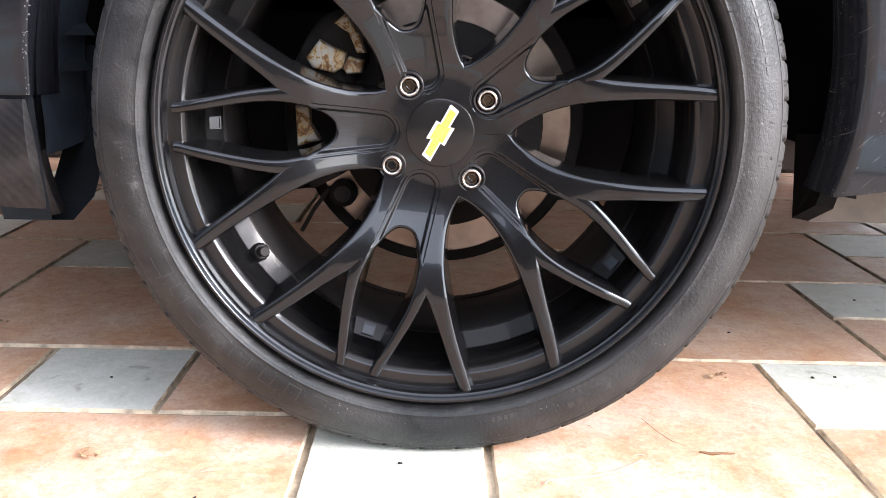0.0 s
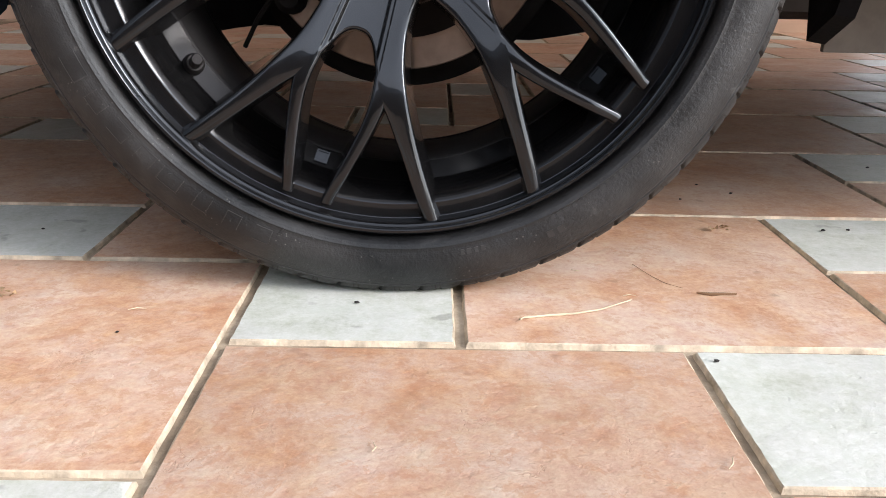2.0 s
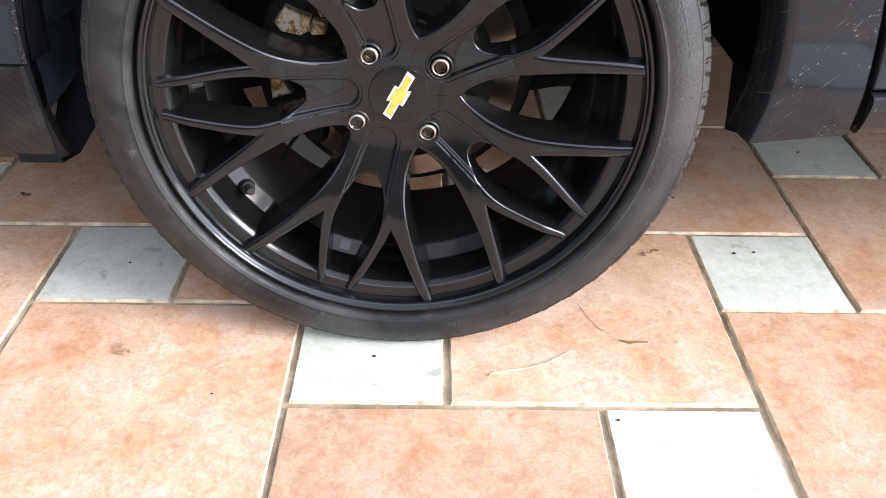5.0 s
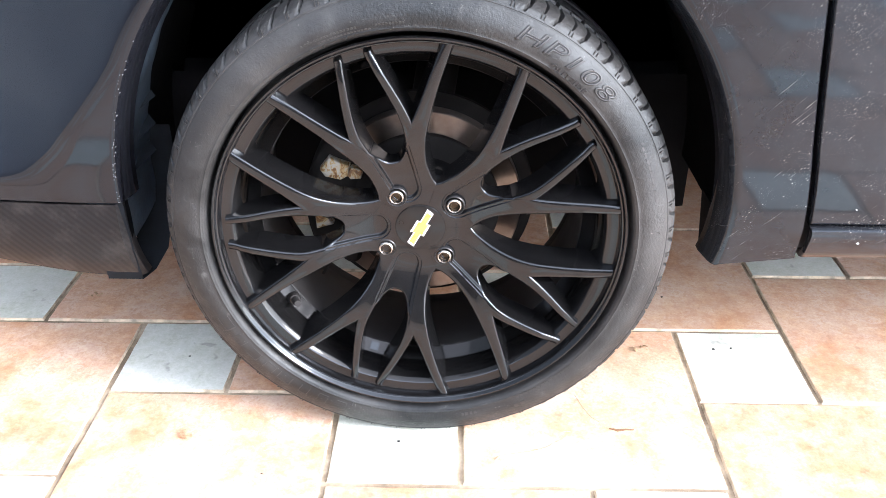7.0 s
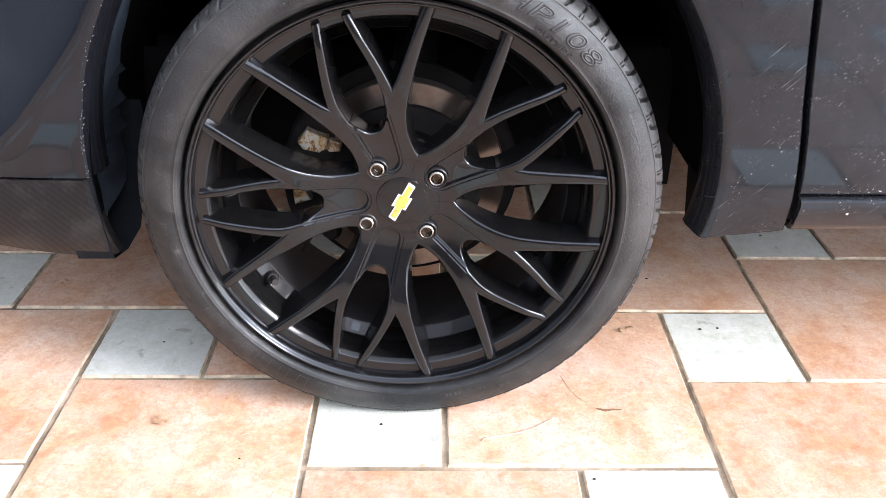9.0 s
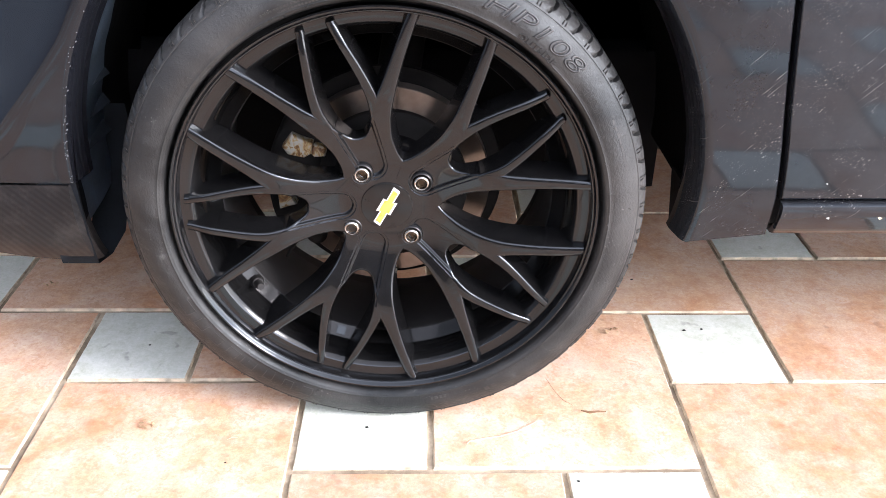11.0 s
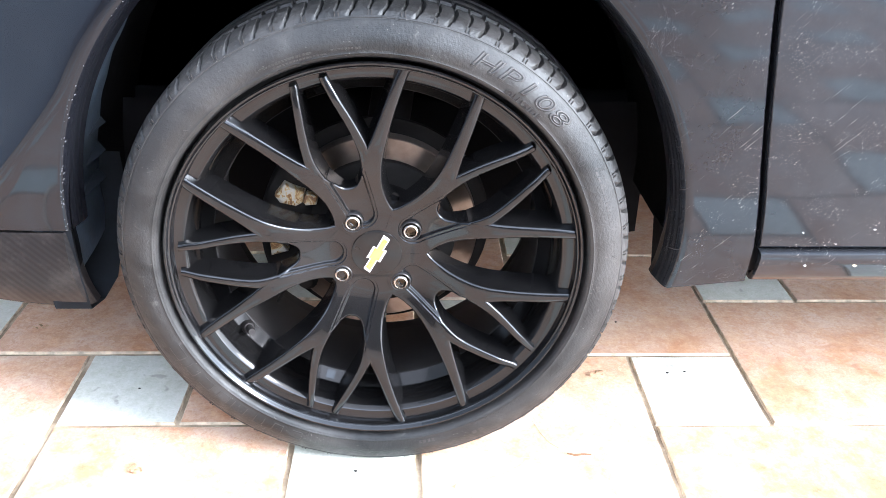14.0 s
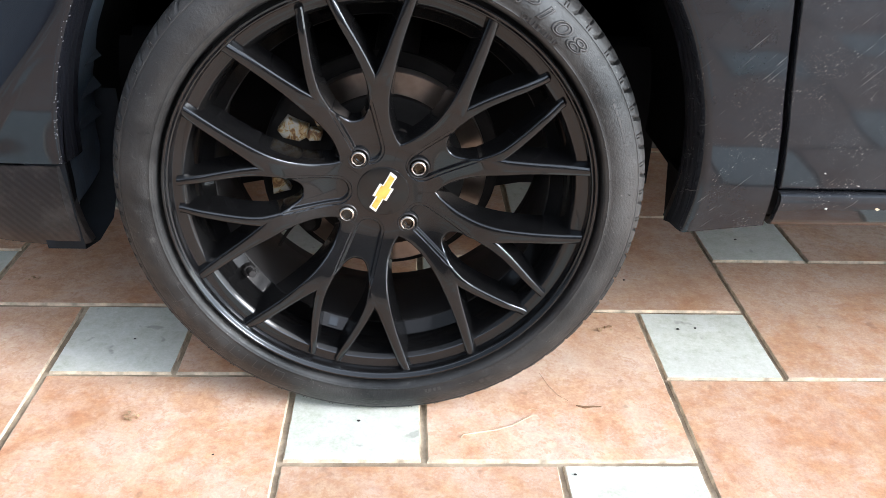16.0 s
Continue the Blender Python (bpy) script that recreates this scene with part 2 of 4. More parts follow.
def plain(name, colour, rough=0.5, metal=0.0, var=0.25, scale=30.0, bump_strength=0.15, spec=0.5):
    m, nt, p = material(name)
    v = coords(nt)
    n = noise_tex(nt, v, scale, 5.0, 0.6)
    lo = tuple(c * (1 - var) for c in colour)
    hi = tuple(min(1.0, c * (1 + var)) for c in colour)
    nt.links.new(ramp(nt, n, [(0.3, lo), (0.7, hi)]), p.inputs["Base Color"])
    nt.links.new(ramp(nt, n, [(0.3, max(0.02, rough - 0.08)), (0.7, min(1.0, rough + 0.08))]), p.inputs["Roughness"])
    p.inputs["Metallic"].default_value = metal
    p.inputs["Specular IOR Level"].default_value = spec
    bump(nt, p, noise_tex(nt, v, scale * 9, 3.0), bump_strength, 0.0008)
    return m


def carbon_material():
    m, nt, p = material("carbon_wrap")
    v = world_coords(nt)
    w = nt.nodes.new("ShaderNodeTexWave")
    w.wave_type, w.bands_direction = "BANDS", "DIAGONAL"
    w.inputs["Scale"].default_value = 62.0
    w.inputs["Distortion"].default_value = 0.2
    nt.links.new(v, w.inputs["Vector"])
    c = ramp(nt, w.outputs["Fac"], [(0.3, (0.005, 0.005, 0.006)), (0.7, (0.009, 0.009, 0.010))])
    dust = ramp(nt, noise_tex(nt, v, 18.0, 6.0, 0.7), [(0.5, 0.0), (0.85, 0.12)])
    c = mix(nt, dust, c, (0.30, 0.27, 0.25))
    nt.links.new(c, p.inputs["Base Color"])
    p.inputs["Roughness"].default_value = 0.42
    p.inputs["Specular IOR Level"].default_value = 0.3
    bump(nt, p, w.outputs["Fac"], 0.2, 0.0006)
    return m


def rusty_material():
    m, nt, p = material("weathered_aluminium")
    v = coords(nt)
    n = noise_tex(nt, v, 85.0, 5.0, 0.62, 1.4)
    c = ramp(nt, n, [(0.30, (0.05, 0.025, 0.012)), (0.43, (0.13, 0.06, 0.016)), (0.49, (0.27, 0.20, 0.09)), (0.53, (0.25, 0.24, 0.205)), (0.8, (0.33, 0.32, 0.29))])
    nt.links.new(c, p.inputs["Base Color"])
    p.inputs["Metallic"].default_value = 0.25
    p.inputs["Roughness"].default_value = 0.55
    bump(nt, p, n, 0.5, 0.002)
    return m


def disc_material():
    m, nt, p = material("brake_steel")
    v = coords(nt)
    n = noise_tex(nt, v, 14.0, 5.0, 0.6)
    c = ramp(nt, n, [(0.35, (0.135, 0.11, 0.092)), (0.65, (0.27, 0.23, 0.20))])
    nt.links.new(c, p.inputs["Base Color"])
    p.inputs["Metallic"].default_value = 0.95
    p.inputs["Roughness"].default_value = 0.34
    p.inputs["Anisotropic"].default_value = 0.85
    p.inputs["Anisotropic Rotation"].default_value = 0.25
    tan = nt.nodes.new("ShaderNodeTangent")
    tan.direction_type, tan.axis = "RADIAL", "Y"
    nt.links.new(tan.outputs["Tangent"], p.inputs["Tangent"])
    return m


# Raised letters a touch paler than the tyre, for wear and caught light.
LETTER = plain("worn_lit_rubber", (0.026, 0.026, 0.0265), 0.45, 0.0, 0.4, 120.0)
GROUT = grout_material()
BISQUE = plain("cream_tile_edge", (0.60, 0.50, 0.37), 0.85, 0.0, 0.5, 45.0, 1.0)
PAVING = paving_material()
PEACH = plaster_material("peach_plaster", (0.55, 0.36, 0.25), (0.66, 0.46, 0.34))
WHITE_PLASTER = plaster_material("white_plaster", (0.62, 0.60, 0.56), (0.72, 0.70, 0.66))
DARK_PLASTER = plaster_material("brown_plaster", (0.075, 0.062, 0.055), (0.105, 0.088, 0.078))
SLATE_PLASTER = plaster_material("slate_plaster", (0.098, 0.118, 0.144), (0.12, 0.142, 0.17))
RUBBER = rubber_material()
ALLOY = rim_material()
PAINT = paint_material()
CARBON = carbon_material()
GLOSS = plain("gloss_black_barrel", (0.006, 0.006, 0.0062), 0.14, 0.0, 0.2, 25.0, 0.03, 0.34)
BARREL = plain("grimy_black_barrel", (0.022, 0.021, 0.021), 0.6, 0.0, 0.4, 25.0, 0.15, 0.2)
CAST = rusty_material()
DISC = disc_material()
LINER = plain("black_liner_plastic", (0.0048, 0.0052, 0.0062), 0.85, 0.0, 0.4, 18.0, 0.5, 0.08)
# Liner plastic again, daylight at the front put in as bluer, paler colours.
DAYLIT_LINER = plain("daylit_liner", (0.050, 0.072, 0.100), 0.55, 0.0, 0.5, 30.0, 0.6)
FOLD = plain("dark_liner_fold", (0.012, 0.017, 0.023), 0.7, 0.0, 0.4, 30.0, 0.4, 0.3)
CHIP = plain("bare_primer_chip", (0.13, 0.13, 0.135), 0.7)
TRIM = plain("black_trim", (0.010, 0.010, 0.011), 0.4)
CHROME = plain("worn_chrome", (0.42, 0.395, 0.36), 0.22, 1.0, 0.15, 60.0)
SOCKET = plain("oily_bronze_bolt", (0.055, 0.040, 0.026), 0.4, 0.8)
CAP = plain("gloss_black_cap", (0.010, 0.010, 0.010), 0.16, 0.0, 0.2, 20.0, 0.02, 0.32)
GOLD = plain("gold_enamel", (0.55, 0.375, 0.075), 0.3, 0.0, 0.18, 90.0, 0.05)
SILVER = plain("pale_silver_edge", (0.80, 0.80, 0.78), 0.25, 0.3, 0.1)
DARK_METAL = plain("dark_grimy_metal", (0.0095, 0.0088, 0.0084), 0.7, 0.0, 0.5, 30.0, 0.15, 0.12)
DUSTY = plain("dusty_underbody", (0.15, 0.14, 0.125), 0.85, 0.0, 0.2)
SPLASH = plain("dried_splash", (0.42, 0.42, 0.41), 0.8)
STRAW = plain("dry_straw", (0.62, 0.52, 0.36), 0.8, 0.0, 0.2)
TWIG = plain("brown_twig", (0.20, 0.115, 0.06), 0.85)
LEAF = plain("dry_leaf", (0.60, 0.44, 0.27), 0.85, 0.0, 0.5, 80.0)
# Black of the dirt crumbs and of the slivers painted for shaded sipes.
CRUMB_SIPE_BLACK = plain("black_crumb_and_sipe", (0.02, 0.018, 0.016), 0.8)


# ---- mesh helpers ----
def mesh_from(bm, name, mat, smooth_angle=35):
    bmesh.ops.recalc_face_normals(bm, faces=bm.faces)
    me = bpy.data.meshes.new(name)
    if smooth_angle:
        for f in bm.faces:
            f.smooth = True
    bm.to_mesh(me)
    bm.free()
    me.materials.append(mat)
    if smooth_angle:
        me.set_sharp_from_angle(angle=radians(smooth_angle))
    return me


def part(name, bm, mat, parent, label="", smooth_angle=35):
    ob = new(name, mesh_from(bm, name, mat, smooth_angle))
    ob.parent = parent
    if label:
        ob["label"] = label
    return ob


def grid_faces(bm, rows, close_rows=False, close_cols=False):
    """Quads between rows of vertices."""
    n, k = len(rows), len(rows[0])
    for i in range(n if close_rows else n - 1):
        for j in range(k if close_cols else k - 1):
            q = (rows[i][j], rows[(i + 1) % n][j], rows[(i + 1) % n][(j + 1) % k], rows[i][(j + 1) % k])
            if len(set(q)) == 4:
                bm.faces.new(q)


def revolve(profile, n, bm=None, a0=0.0, a1=360.0):
    """Turn (radius, y) points round the y axis."""
    bm = bm or bmesh.new()
    full = abs(a1 - a0) >= 360
    rows = []
    for i in range(n if full else n + 1):
        a = radians(a0 + (a1 - a0) * i / n)
        rows.append([bm.verts.new((r * math.cos(a), y, r * math.sin(a))) for r, y in profile])
    grid_faces(bm, rows, close_rows=full)
    return bm


def tube(bm, pts, radius, sides=8, taper=None):
    """A round rod along points."""
    pts = [Vector(p) for p in pts]
    rows = []
    for i, p in enumerate(pts):
        d = (pts[min(i + 1, len(pts) - 1)] - pts[max(i - 1, 0)]).normalized()
        a = d.orthogonal().normalized()
        b = d.cross(a)
        r = radius * (taper[i] if taper else 1.0)
        rows.append([bm.verts.new(p + r * (math.cos(2 * math.pi * k / sides) * a + math.sin(2 * math.pi * k / sides) * b)) for k in range(sides)])
    grid_faces(bm, rows, close_cols=True)
    bm.faces.new(rows[0])
    bm.faces.new(rows[-1])
    return bm


def box(bm, lo, hi, bevel=0.0):
    r = bmesh.ops.create_cube(bm, size=1.0)
    lo, hi = Vector(lo), Vector(hi)
    for v in r["verts"]:
        v.co = Vector([lo[k] + (v.co[k] + 0.5) * (hi[k] - lo[k]) for k in range(3)])
    if bevel:
        es = list({e for v in r["verts"] for e in v.link_edges})
        bmesh.ops.bevel(bm, geom=es, offset=bevel, segments=2, affect="EDGES", profile=0.6)
    return bm


def interp(x, table):
    """Smooth piecewise value of (x, y) pairs."""
    if x <= table[0][0]:
        return table[0][1]
    for (x0, y0), (x1, y1) in zip(table, table[1:]):
        if x <= x1:
            return y0 + (y1 - y0) * (x - x0) / (x1 - x0)
    return table[-1][1]


def curve_through(table, x):
    """Catmull-Rom through (x, y) pairs."""
    n = len(table)
    if x <= table[0][0]:
        return table[0][1]
    if x >= table[-1][0]:
        return table[-1][1]
    for i in range(n - 1):
        x0, y0 = table[i]
        x1, y1 = table[i + 1]
        if x <= x1:
            m0 = (y1 - table[i - 1][1]) / (x1 - table[i - 1][0]) if i else (y1 - y0) / (x1 - x0)
            m1 = (table[i + 2][1] - y0) / (table[i + 2][0] - x0) if i + 2 < n else (y1 - y0) / (x1 - x0)
            h = x1 - x0
            s = (x - x0) / h
            return (2 * s**3 - 3 * s**2 + 1) * y0 + (s**3 - 2 * s**2 + s) * h * m0 + (3 * s**2 - 2 * s**3) * y1 + (s**3 - s**2) * h * m1


def smooth01(a, b, x):
    s = min(1.0, max(0.0, (x - a) / (b - a)))
    return s * s * (3 - 2 * s)


# ---- setting ----
ground_bm = bmesh.new()
bmesh.ops.create_grid(ground_bm, x_segments=1, y_segments=1, size=300)
for v in ground_bm.verts:
    v.co.z = -0.03
tagged(new("ground", mesh_from(ground_bm, "ground", PAVING, 0)), "light brown paved ground beyond the tiled floor", "ground", kind="structure")

floor_bm = box(bmesh.new(), (-6.5, -5.5, -0.029), (7.5, 3.64, -0.0044))
floor = tagged(new("floor", mesh_from(floor_bm, "floor", GROUT, 0)), "tiled porch floor of terracotta and pale green tiles with sandy grout", "floor", kind="structure")

# Only the peach foot is known; height and east end shape the light.
wall_bm = box(bmesh.new(), (-6.5, 3.644, -0.029), (1.85, 3.80, 2.546))
tagged(new("wall_north", mesh_from(wall_bm, "wall_north", PEACH, 0)), "plain peach plastered wall beyond the car", "wall", kind="structure")

# Unseen ceiling, sized to keep overhead light off the car and rear floor.
roof_bm = box(bmesh.new(), (-2.396, 0.85, 2.55), (6.0, 3.80, 2.70))
tagged(new("ceiling", mesh_from(roof_bm, "ceiling", WHITE_PLASTER, 0)), "plain pale porch ceiling, unseen, placed to shade the car and floor behind", "ceiling", kind="structure")
# Unseen added wall: the bumper mirrors its blue, its height blocks western sky.
west_bm = box(bmesh.new(), (-2.56, -2.196, -0.029), (-2.4, 3.64, 6.2))
tagged(new("wall_west", mesh_from(west_bm, "wall_west", SLATE_PLASTER, 0)), "plain slate blue wall added out of view for the bumper to mirror", "wall", kind="structure")

# Added out of view so the wheel and tyre mirror something dark.
south_bm = box(bmesh.new(), (-6.5, -2.35, -0.029), (1.5, -2.2, 1.3))
tagged(new("wall_south", mesh_from(south_bm, "wall_south", DARK_PLASTER, 0)), "plain brown wall added out of view to darken reflections", "wall", kind="structure")

# ---- the car ----
HX, HY, HZ = 0.0103, 0.715, 0.2965
car = tagged(new("car"), "dark black-brown dusty car parked on tiles with black alloy wheel", "car")
car.location = (0, 0, 0)


def arch_radius(a):
    """Radius of the wheel opening at the angle a (degrees) round the hub."""
    return 0.363 + 0.042 * max(0.0, math.sin(radians(a))) ** 2


def side_y(z):
    """Depth of the door and fender skin over its height."""
    return curve_through([(0.20, 0.735), (0.24, 0.722), (0.262, 0.715), (0.31, 0.702), (0.38, 0.689), (0.50, 0.674), (0.62, 0.666), (0.80, 0.664), (1.0, 0.68)], z)


def nose_y(x, z):
    """Depth of the front bumper skin: upright beside the wheel opening, falling away above and to the front."""
    dx, dz = x - HX, z - HZ
    a = math.degrees(math.atan2(dz, dx))
    d = math.hypot(dx, dz) - arch_radius(a)
    base = curve_through([(0.20, 0.725), (0.317, 0.723), (0.39, 0.715), (0.50, 0.706), (0.62, 0.700), (0.9, 0.70)], z)
    start = 0.006 + 0.045 * smooth01(146, 172, a if a > 0 else 180)
    up = smooth01(0.34, 0.45, z)
    lean = max(0.0, d - start)
    fall = 0.5 * lean * lean / 0.036 if lean < 0.036 else lean - 0.018
    front = max(0.0, -x - 0.36)
    return base + 0.76 * fall * up + 0.32 * front * front


def skin(name, rows, mat, label="", thickness=0.012, parent=None):
    """A body panel from rows of points, with real thickness."""
    bm = bmesh.new()
    vs = [[bm.verts.new(p) for p in row] for row in rows]
    back = [[bm.verts.new((p[0], p[1] + thickness, p[2])) for p in row] for row in rows]
    grid_faces(bm, vs)
    grid_faces(bm, back)
    for a, b in ((vs[0], back[0]), (vs[-1], back[-1]), ([r[0] for r in vs], [r[0] for r in back]), ([r[-1] for r in vs], [r[-1] for r in back])):
        grid_faces(bm, [a, b])
    return part(name, bm, mat, parent or car, label, 40)


# fender behind the wheel opening, with a rolled lip
def seam_x(z):
    return curve_through([(0.20, 0.474), (0.262, 0.470), (0.311, 0.466), (0.397, 0.451), (0.412, 0.4475), (0.488, 0.434), (0.551, 0.4245), (0.603, 0.418), (0.85, 0.40)], z)


def fender_rows():
    rows = []
    n = 60
    for i in range(n + 1):
        s = i / n
        a = -8.5 + 101 * s
        r = arch_radius(a)
        ax, az = HX + r * math.cos(radians(a)), HZ + r * math.sin(radians(a))
        if s < 0.8:
            oz = 0.258 + (0.80 - 0.258) * s / 0.8
            ox = seam_x(oz) - 0.0030
        else:
            oz = 0.80
            ox = seam_x(0.8) - 0.0030 - (seam_x(0.8) - HX) * (s - 0.8) / 0.2
        az = max(az, 0.245)
        row = []
        for k, (inset, depth) in enumerate(((-0.010, 0.034), (-0.004, 0.010), (-0.001, 0.003), (0.003, 0.0))):
            x, z = ax + inset * math.cos(radians(a)), az + inset * math.sin(radians(a))
            row.append((x, side_y(z) + depth, z))
        span = math.hypot(ox - ax, oz - az)
        for f, depth in [(k / 13 * (1 - 0.0045 / span), 0.0) for k in range(1, 14)] + [(1 - 0.0019 / span, 0.0), (1 - 0.0008 / span, 0.0010), (1.0, 0.0045)]:
            x, z = ax + 0.003 + (ox - ax - 0.003) * f, az + (oz - az) * f
            row.append((x, side_y(z) + depth, z))
        rows.append(row)
    return rows


skin("front_fender", fender_rows(), PAINT, "glossy dark fender sprinkled with dust specks")

# door with its gap and lower edge
door_rows = []
edge_steps = [(0.0, 0.0045), (0.0007, 0.0010), (0.0018, 0.0), (0.0045, 0.0)]
for dz, dy in edge_steps + [(0.0045 + 0.4815 * i / 40, 0.0) for i in range(1, 41)]:
    z = 0.3120 + dz
    x0 = seam_x(z) + 0.0030
    row = []
    for dx, ey in edge_steps + [(0.0045 + (1.4955 - x0) * (k / 30) ** 1.2, 0.0) for k in range(1, 31)]:
        row.append((x0 + dx, side_y(z) + max(dy, ey), z))
    door_rows.append(row)
skin("front_door", door_rows, PAINT, "glossy dark door reflecting the tiles")

# sill under the door
sill_profile = [(0.3085, 0.730), (0.3082, 0.706), (0.3074, 0.6995), (0.3055, 0.6972), (0.3020, 0.6966), (0.295, 0.698), (0.285, 0.702), (0.270, 0.709), (0.260, 0.716), (0.2565, 0.724), (0.256, 0.745)]
sill_rows = []
for z, y in sill_profile:
    sill_rows.append([(seam_x(z) + 0.004 + (1.50 - 0.46) * (k / 20), y, z) for k in range(21)])
skin("sill", sill_rows, PAINT, "dark painted sill with pale scuff marks", 0.01)
for x, z, size, seed in ((0.529, 0.2885, 0.0024, 1), (0.590, 0.2890, 0.0030, 2), (0.600, 0.3400, 0.0020, 3), (0.515, 0.335, 0.0014, 4), (0.560, 0.318, 0.0012, 5)):
    rng = random.Random(seed)
    mark_bm = bmesh.new()
    y = (interp(z, sorted((a, b) for a, b in sill_profile)) if z < 0.305 else side_y(z)) - 0.0006
    ring = [(x + size * rng.uniform(0.4, 1.1) * math.cos(q * 0.7), z + size * rng.uniform(0.25, 0.8) * math.sin(q * 0.7)) for q in range(9)]
    top = [mark_bm.verts.new((px, y, pz)) for px, pz in ring]
    low = [mark_bm.verts.new((px, y + 0.004, pz)) for px, pz in ring]
    mark_bm.faces.new(top)
    grid_faces(mark_bm, [top, low], close_cols=True)
    part("splash_mark", mark_bm, STRAW if seed == 2 else SPLASH, car, "pale dried splash mark", 0)
gap_bm = box(bmesh.new(), (0.40, 0.722, 0.27), (1.50, 0.76, 0.80))
part("inner_panel", gap_bm, TRIM, car)
for v in car.children[-1].data.vertices:
    if v.co.x < 0.45:
        v.co.x = seam_x(v.co.z) - 0.03
flange_bm = box(bmesh.new(), (0.43, 0.90, 0.181), (1.9, 0.908, 0.29), 0.002)
part("sill_flange", flange_bm, DUSTY, car, "dusty beige flange below the sill")

# bumper ahead of the wheel
bumper_rows = []
for i in range(121):
    s = i / 120
    a = 178.0 - 88.0 * s
    r = arch_radius(a)
    ax, az = HX + r * math.cos(radians(a)), HZ + r * math.sin(radians(a))
    az = max(az, 0.3205)
    if s < 0.75:
        ox, oz = -0.78, 0.3205 + (0.82 - 0.3205) * s / 0.75
    else:
        ox, oz = -0.78 + (0.78 + HX) * (s - 0.75) / 0.25, 0.82
    row = []
    for inset, depth in ((-0.008, 0.030), (-0.003, 0.008), (0.0, 0.002), (0.004, 0.0)):
        x, z = ax + inset * math.cos(radians(a)), az + inset * math.sin(radians(a))
        row.append((x, nose_y(x, z) + depth, z))
    for k in range(1, 71):
        f = (k / 70) ** 1.3
        x, z = ax - 0.004 + (ox - ax + 0.004) * f, az + (oz - az) * f
        row.append((x, nose_y(x, z), z))
    bumper_rows.append(row)
skin("front_bumper", bumper_rows, PAINT, "glossy dark bumper with chipped edge")

# chipped paint along the bumper's edge
rng = random.Random(7)
chip_bm = bmesh.new()
for k in range(44):
    a = rng.choice((152, 158, 163, 167, 170, 174, 177)) + rng.gauss(0, 1.1) if k < 36 else rng.uniform(128, 150)
    r = arch_radius(a) + rng.uniform(-0.001, 0.0035)
    x, z = HX + r * math.cos(radians(a)), max(HZ + r * math.sin(radians(a)), 0.3215)
    y = nose_y(x, z)
    sx, sz = rng.uniform(0.0002, 0.0006), rng.uniform(0.0003, 0.0008)
    pts = [(x + sx * math.cos(q + k) * rng.uniform(0.6, 1.2), z + sz * math.sin(q + k)) for q in (0, 1.3, 2.5, 3.8, 5.0)]
    top = [chip_bm.verts.new((px, y - 0.0003, pz)) for px, pz in pts]
    low = [chip_bm.verts.new((px, y + 0.004, pz)) for px, pz in pts]
    chip_bm.faces.new(top)
    grid_faces(chip_bm, [top, low], close_cols=True)
tagged(part("paint_chips", chip_bm, CHIP, car, "pale chips along the bumper edge", 0), kind="stuff")

# lower lip of the bumper
lip_rows = []
for i in range(15):
    f = i / 14
    row = []
    for k in range(31):
        g = k / 30
        xe = curve_through([(0.0, -0.3535), (0.4, -0.352), (1.0, -0.345)], f)
        x = xe - 0.42 * g ** 1.2
        top = 0.3165
        bottom = 0.209 + 0.022 * smooth01(0.03, 0.25, -x - 0.35) + 0.03 * smooth01(0.25, 0.45, -x - 0.35)
        z = top + (bottom - top) * f
        y = nose_y(x, 0.317) + 0.002 - 0.004 * math.sin(math.pi * f) + 0.012 * f ** 4
        if k == 0:
            y += 0.008
        row.append((x, y, z))
    lip_rows.append(row)
skin("bumper_lip", lip_rows, CARBON, "dark carbon-weave lip below the bumper", 0.014)
gapl_bm = box(bmesh.new(), (-0.62, 0.742, 0.28), (-0.362, 0.76, 0.36))
part("bumper_backing", gapl_bm, TRIM, car)

# inner liner of the wheel opening, with folds
def liner(bm, a0, a1, n, y0, y1):
    rows = []
    for i in range(n + 1):
        a = a0 + (a1 - a0) * i / n
        row = []
        for k in range(9):
            f = k / 8
            r = arch_radius(a) - 0.004 + 0.018 * smooth01(0.0, 0.25, f)
            z = HZ + r * math.sin(radians(a))
            row.append(bm.verts.new((HX + r * math.cos(radians(a)), y0 + (y1 - y0) * f, z)))
        rows.append(row)
    grid_faces(bm, rows)
    return bm


liner_bm = liner(bmesh.new(), -3, 184, 90, 0.725, 1.06)
bmesh.ops.solidify(liner_bm, geom=liner_bm.faces[:], thickness=0.004)
part("wheel_liner", liner_bm, LINER, car, "black plastic liner inside the wheel opening")
back_bm = bmesh.new()
back_rows = []
for i in range(61):
    a = -3 + 187 * i / 60
    r = arch_radius(a)
    z = HZ + r * math.sin(radians(a))
    back_rows.append([back_bm.verts.new((HX + r * f * math.cos(radians(a)), 1.06, HZ + r * f * math.sin(radians(a)))) for f in (1.09, 0.02)])
grid_faces(back_bm, back_rows)
bmesh.ops.solidify(back_bm, geom=back_bm.faces[:], thickness=0.006)
part("inner_wing", back_bm, LINER, car)
edge_bm = bmesh.new()
edge_rows = []
for i in range(41):
    a = 108 + 77 * i / 40
    row = []
    for k in range(7):
        f = k / 6
        r = arch_radius(a) - 0.003 + 0.010 * f + 0.0008 * math.sin(i * 1.3 + k)
        row.append(edge_bm.verts.new((HX + r * math.cos(radians(a)), 0.738 + 0.12 * f, HZ + r * math.sin(radians(a)))))
    edge_rows.append(row)
grid_faces(edge_bm, edge_rows)
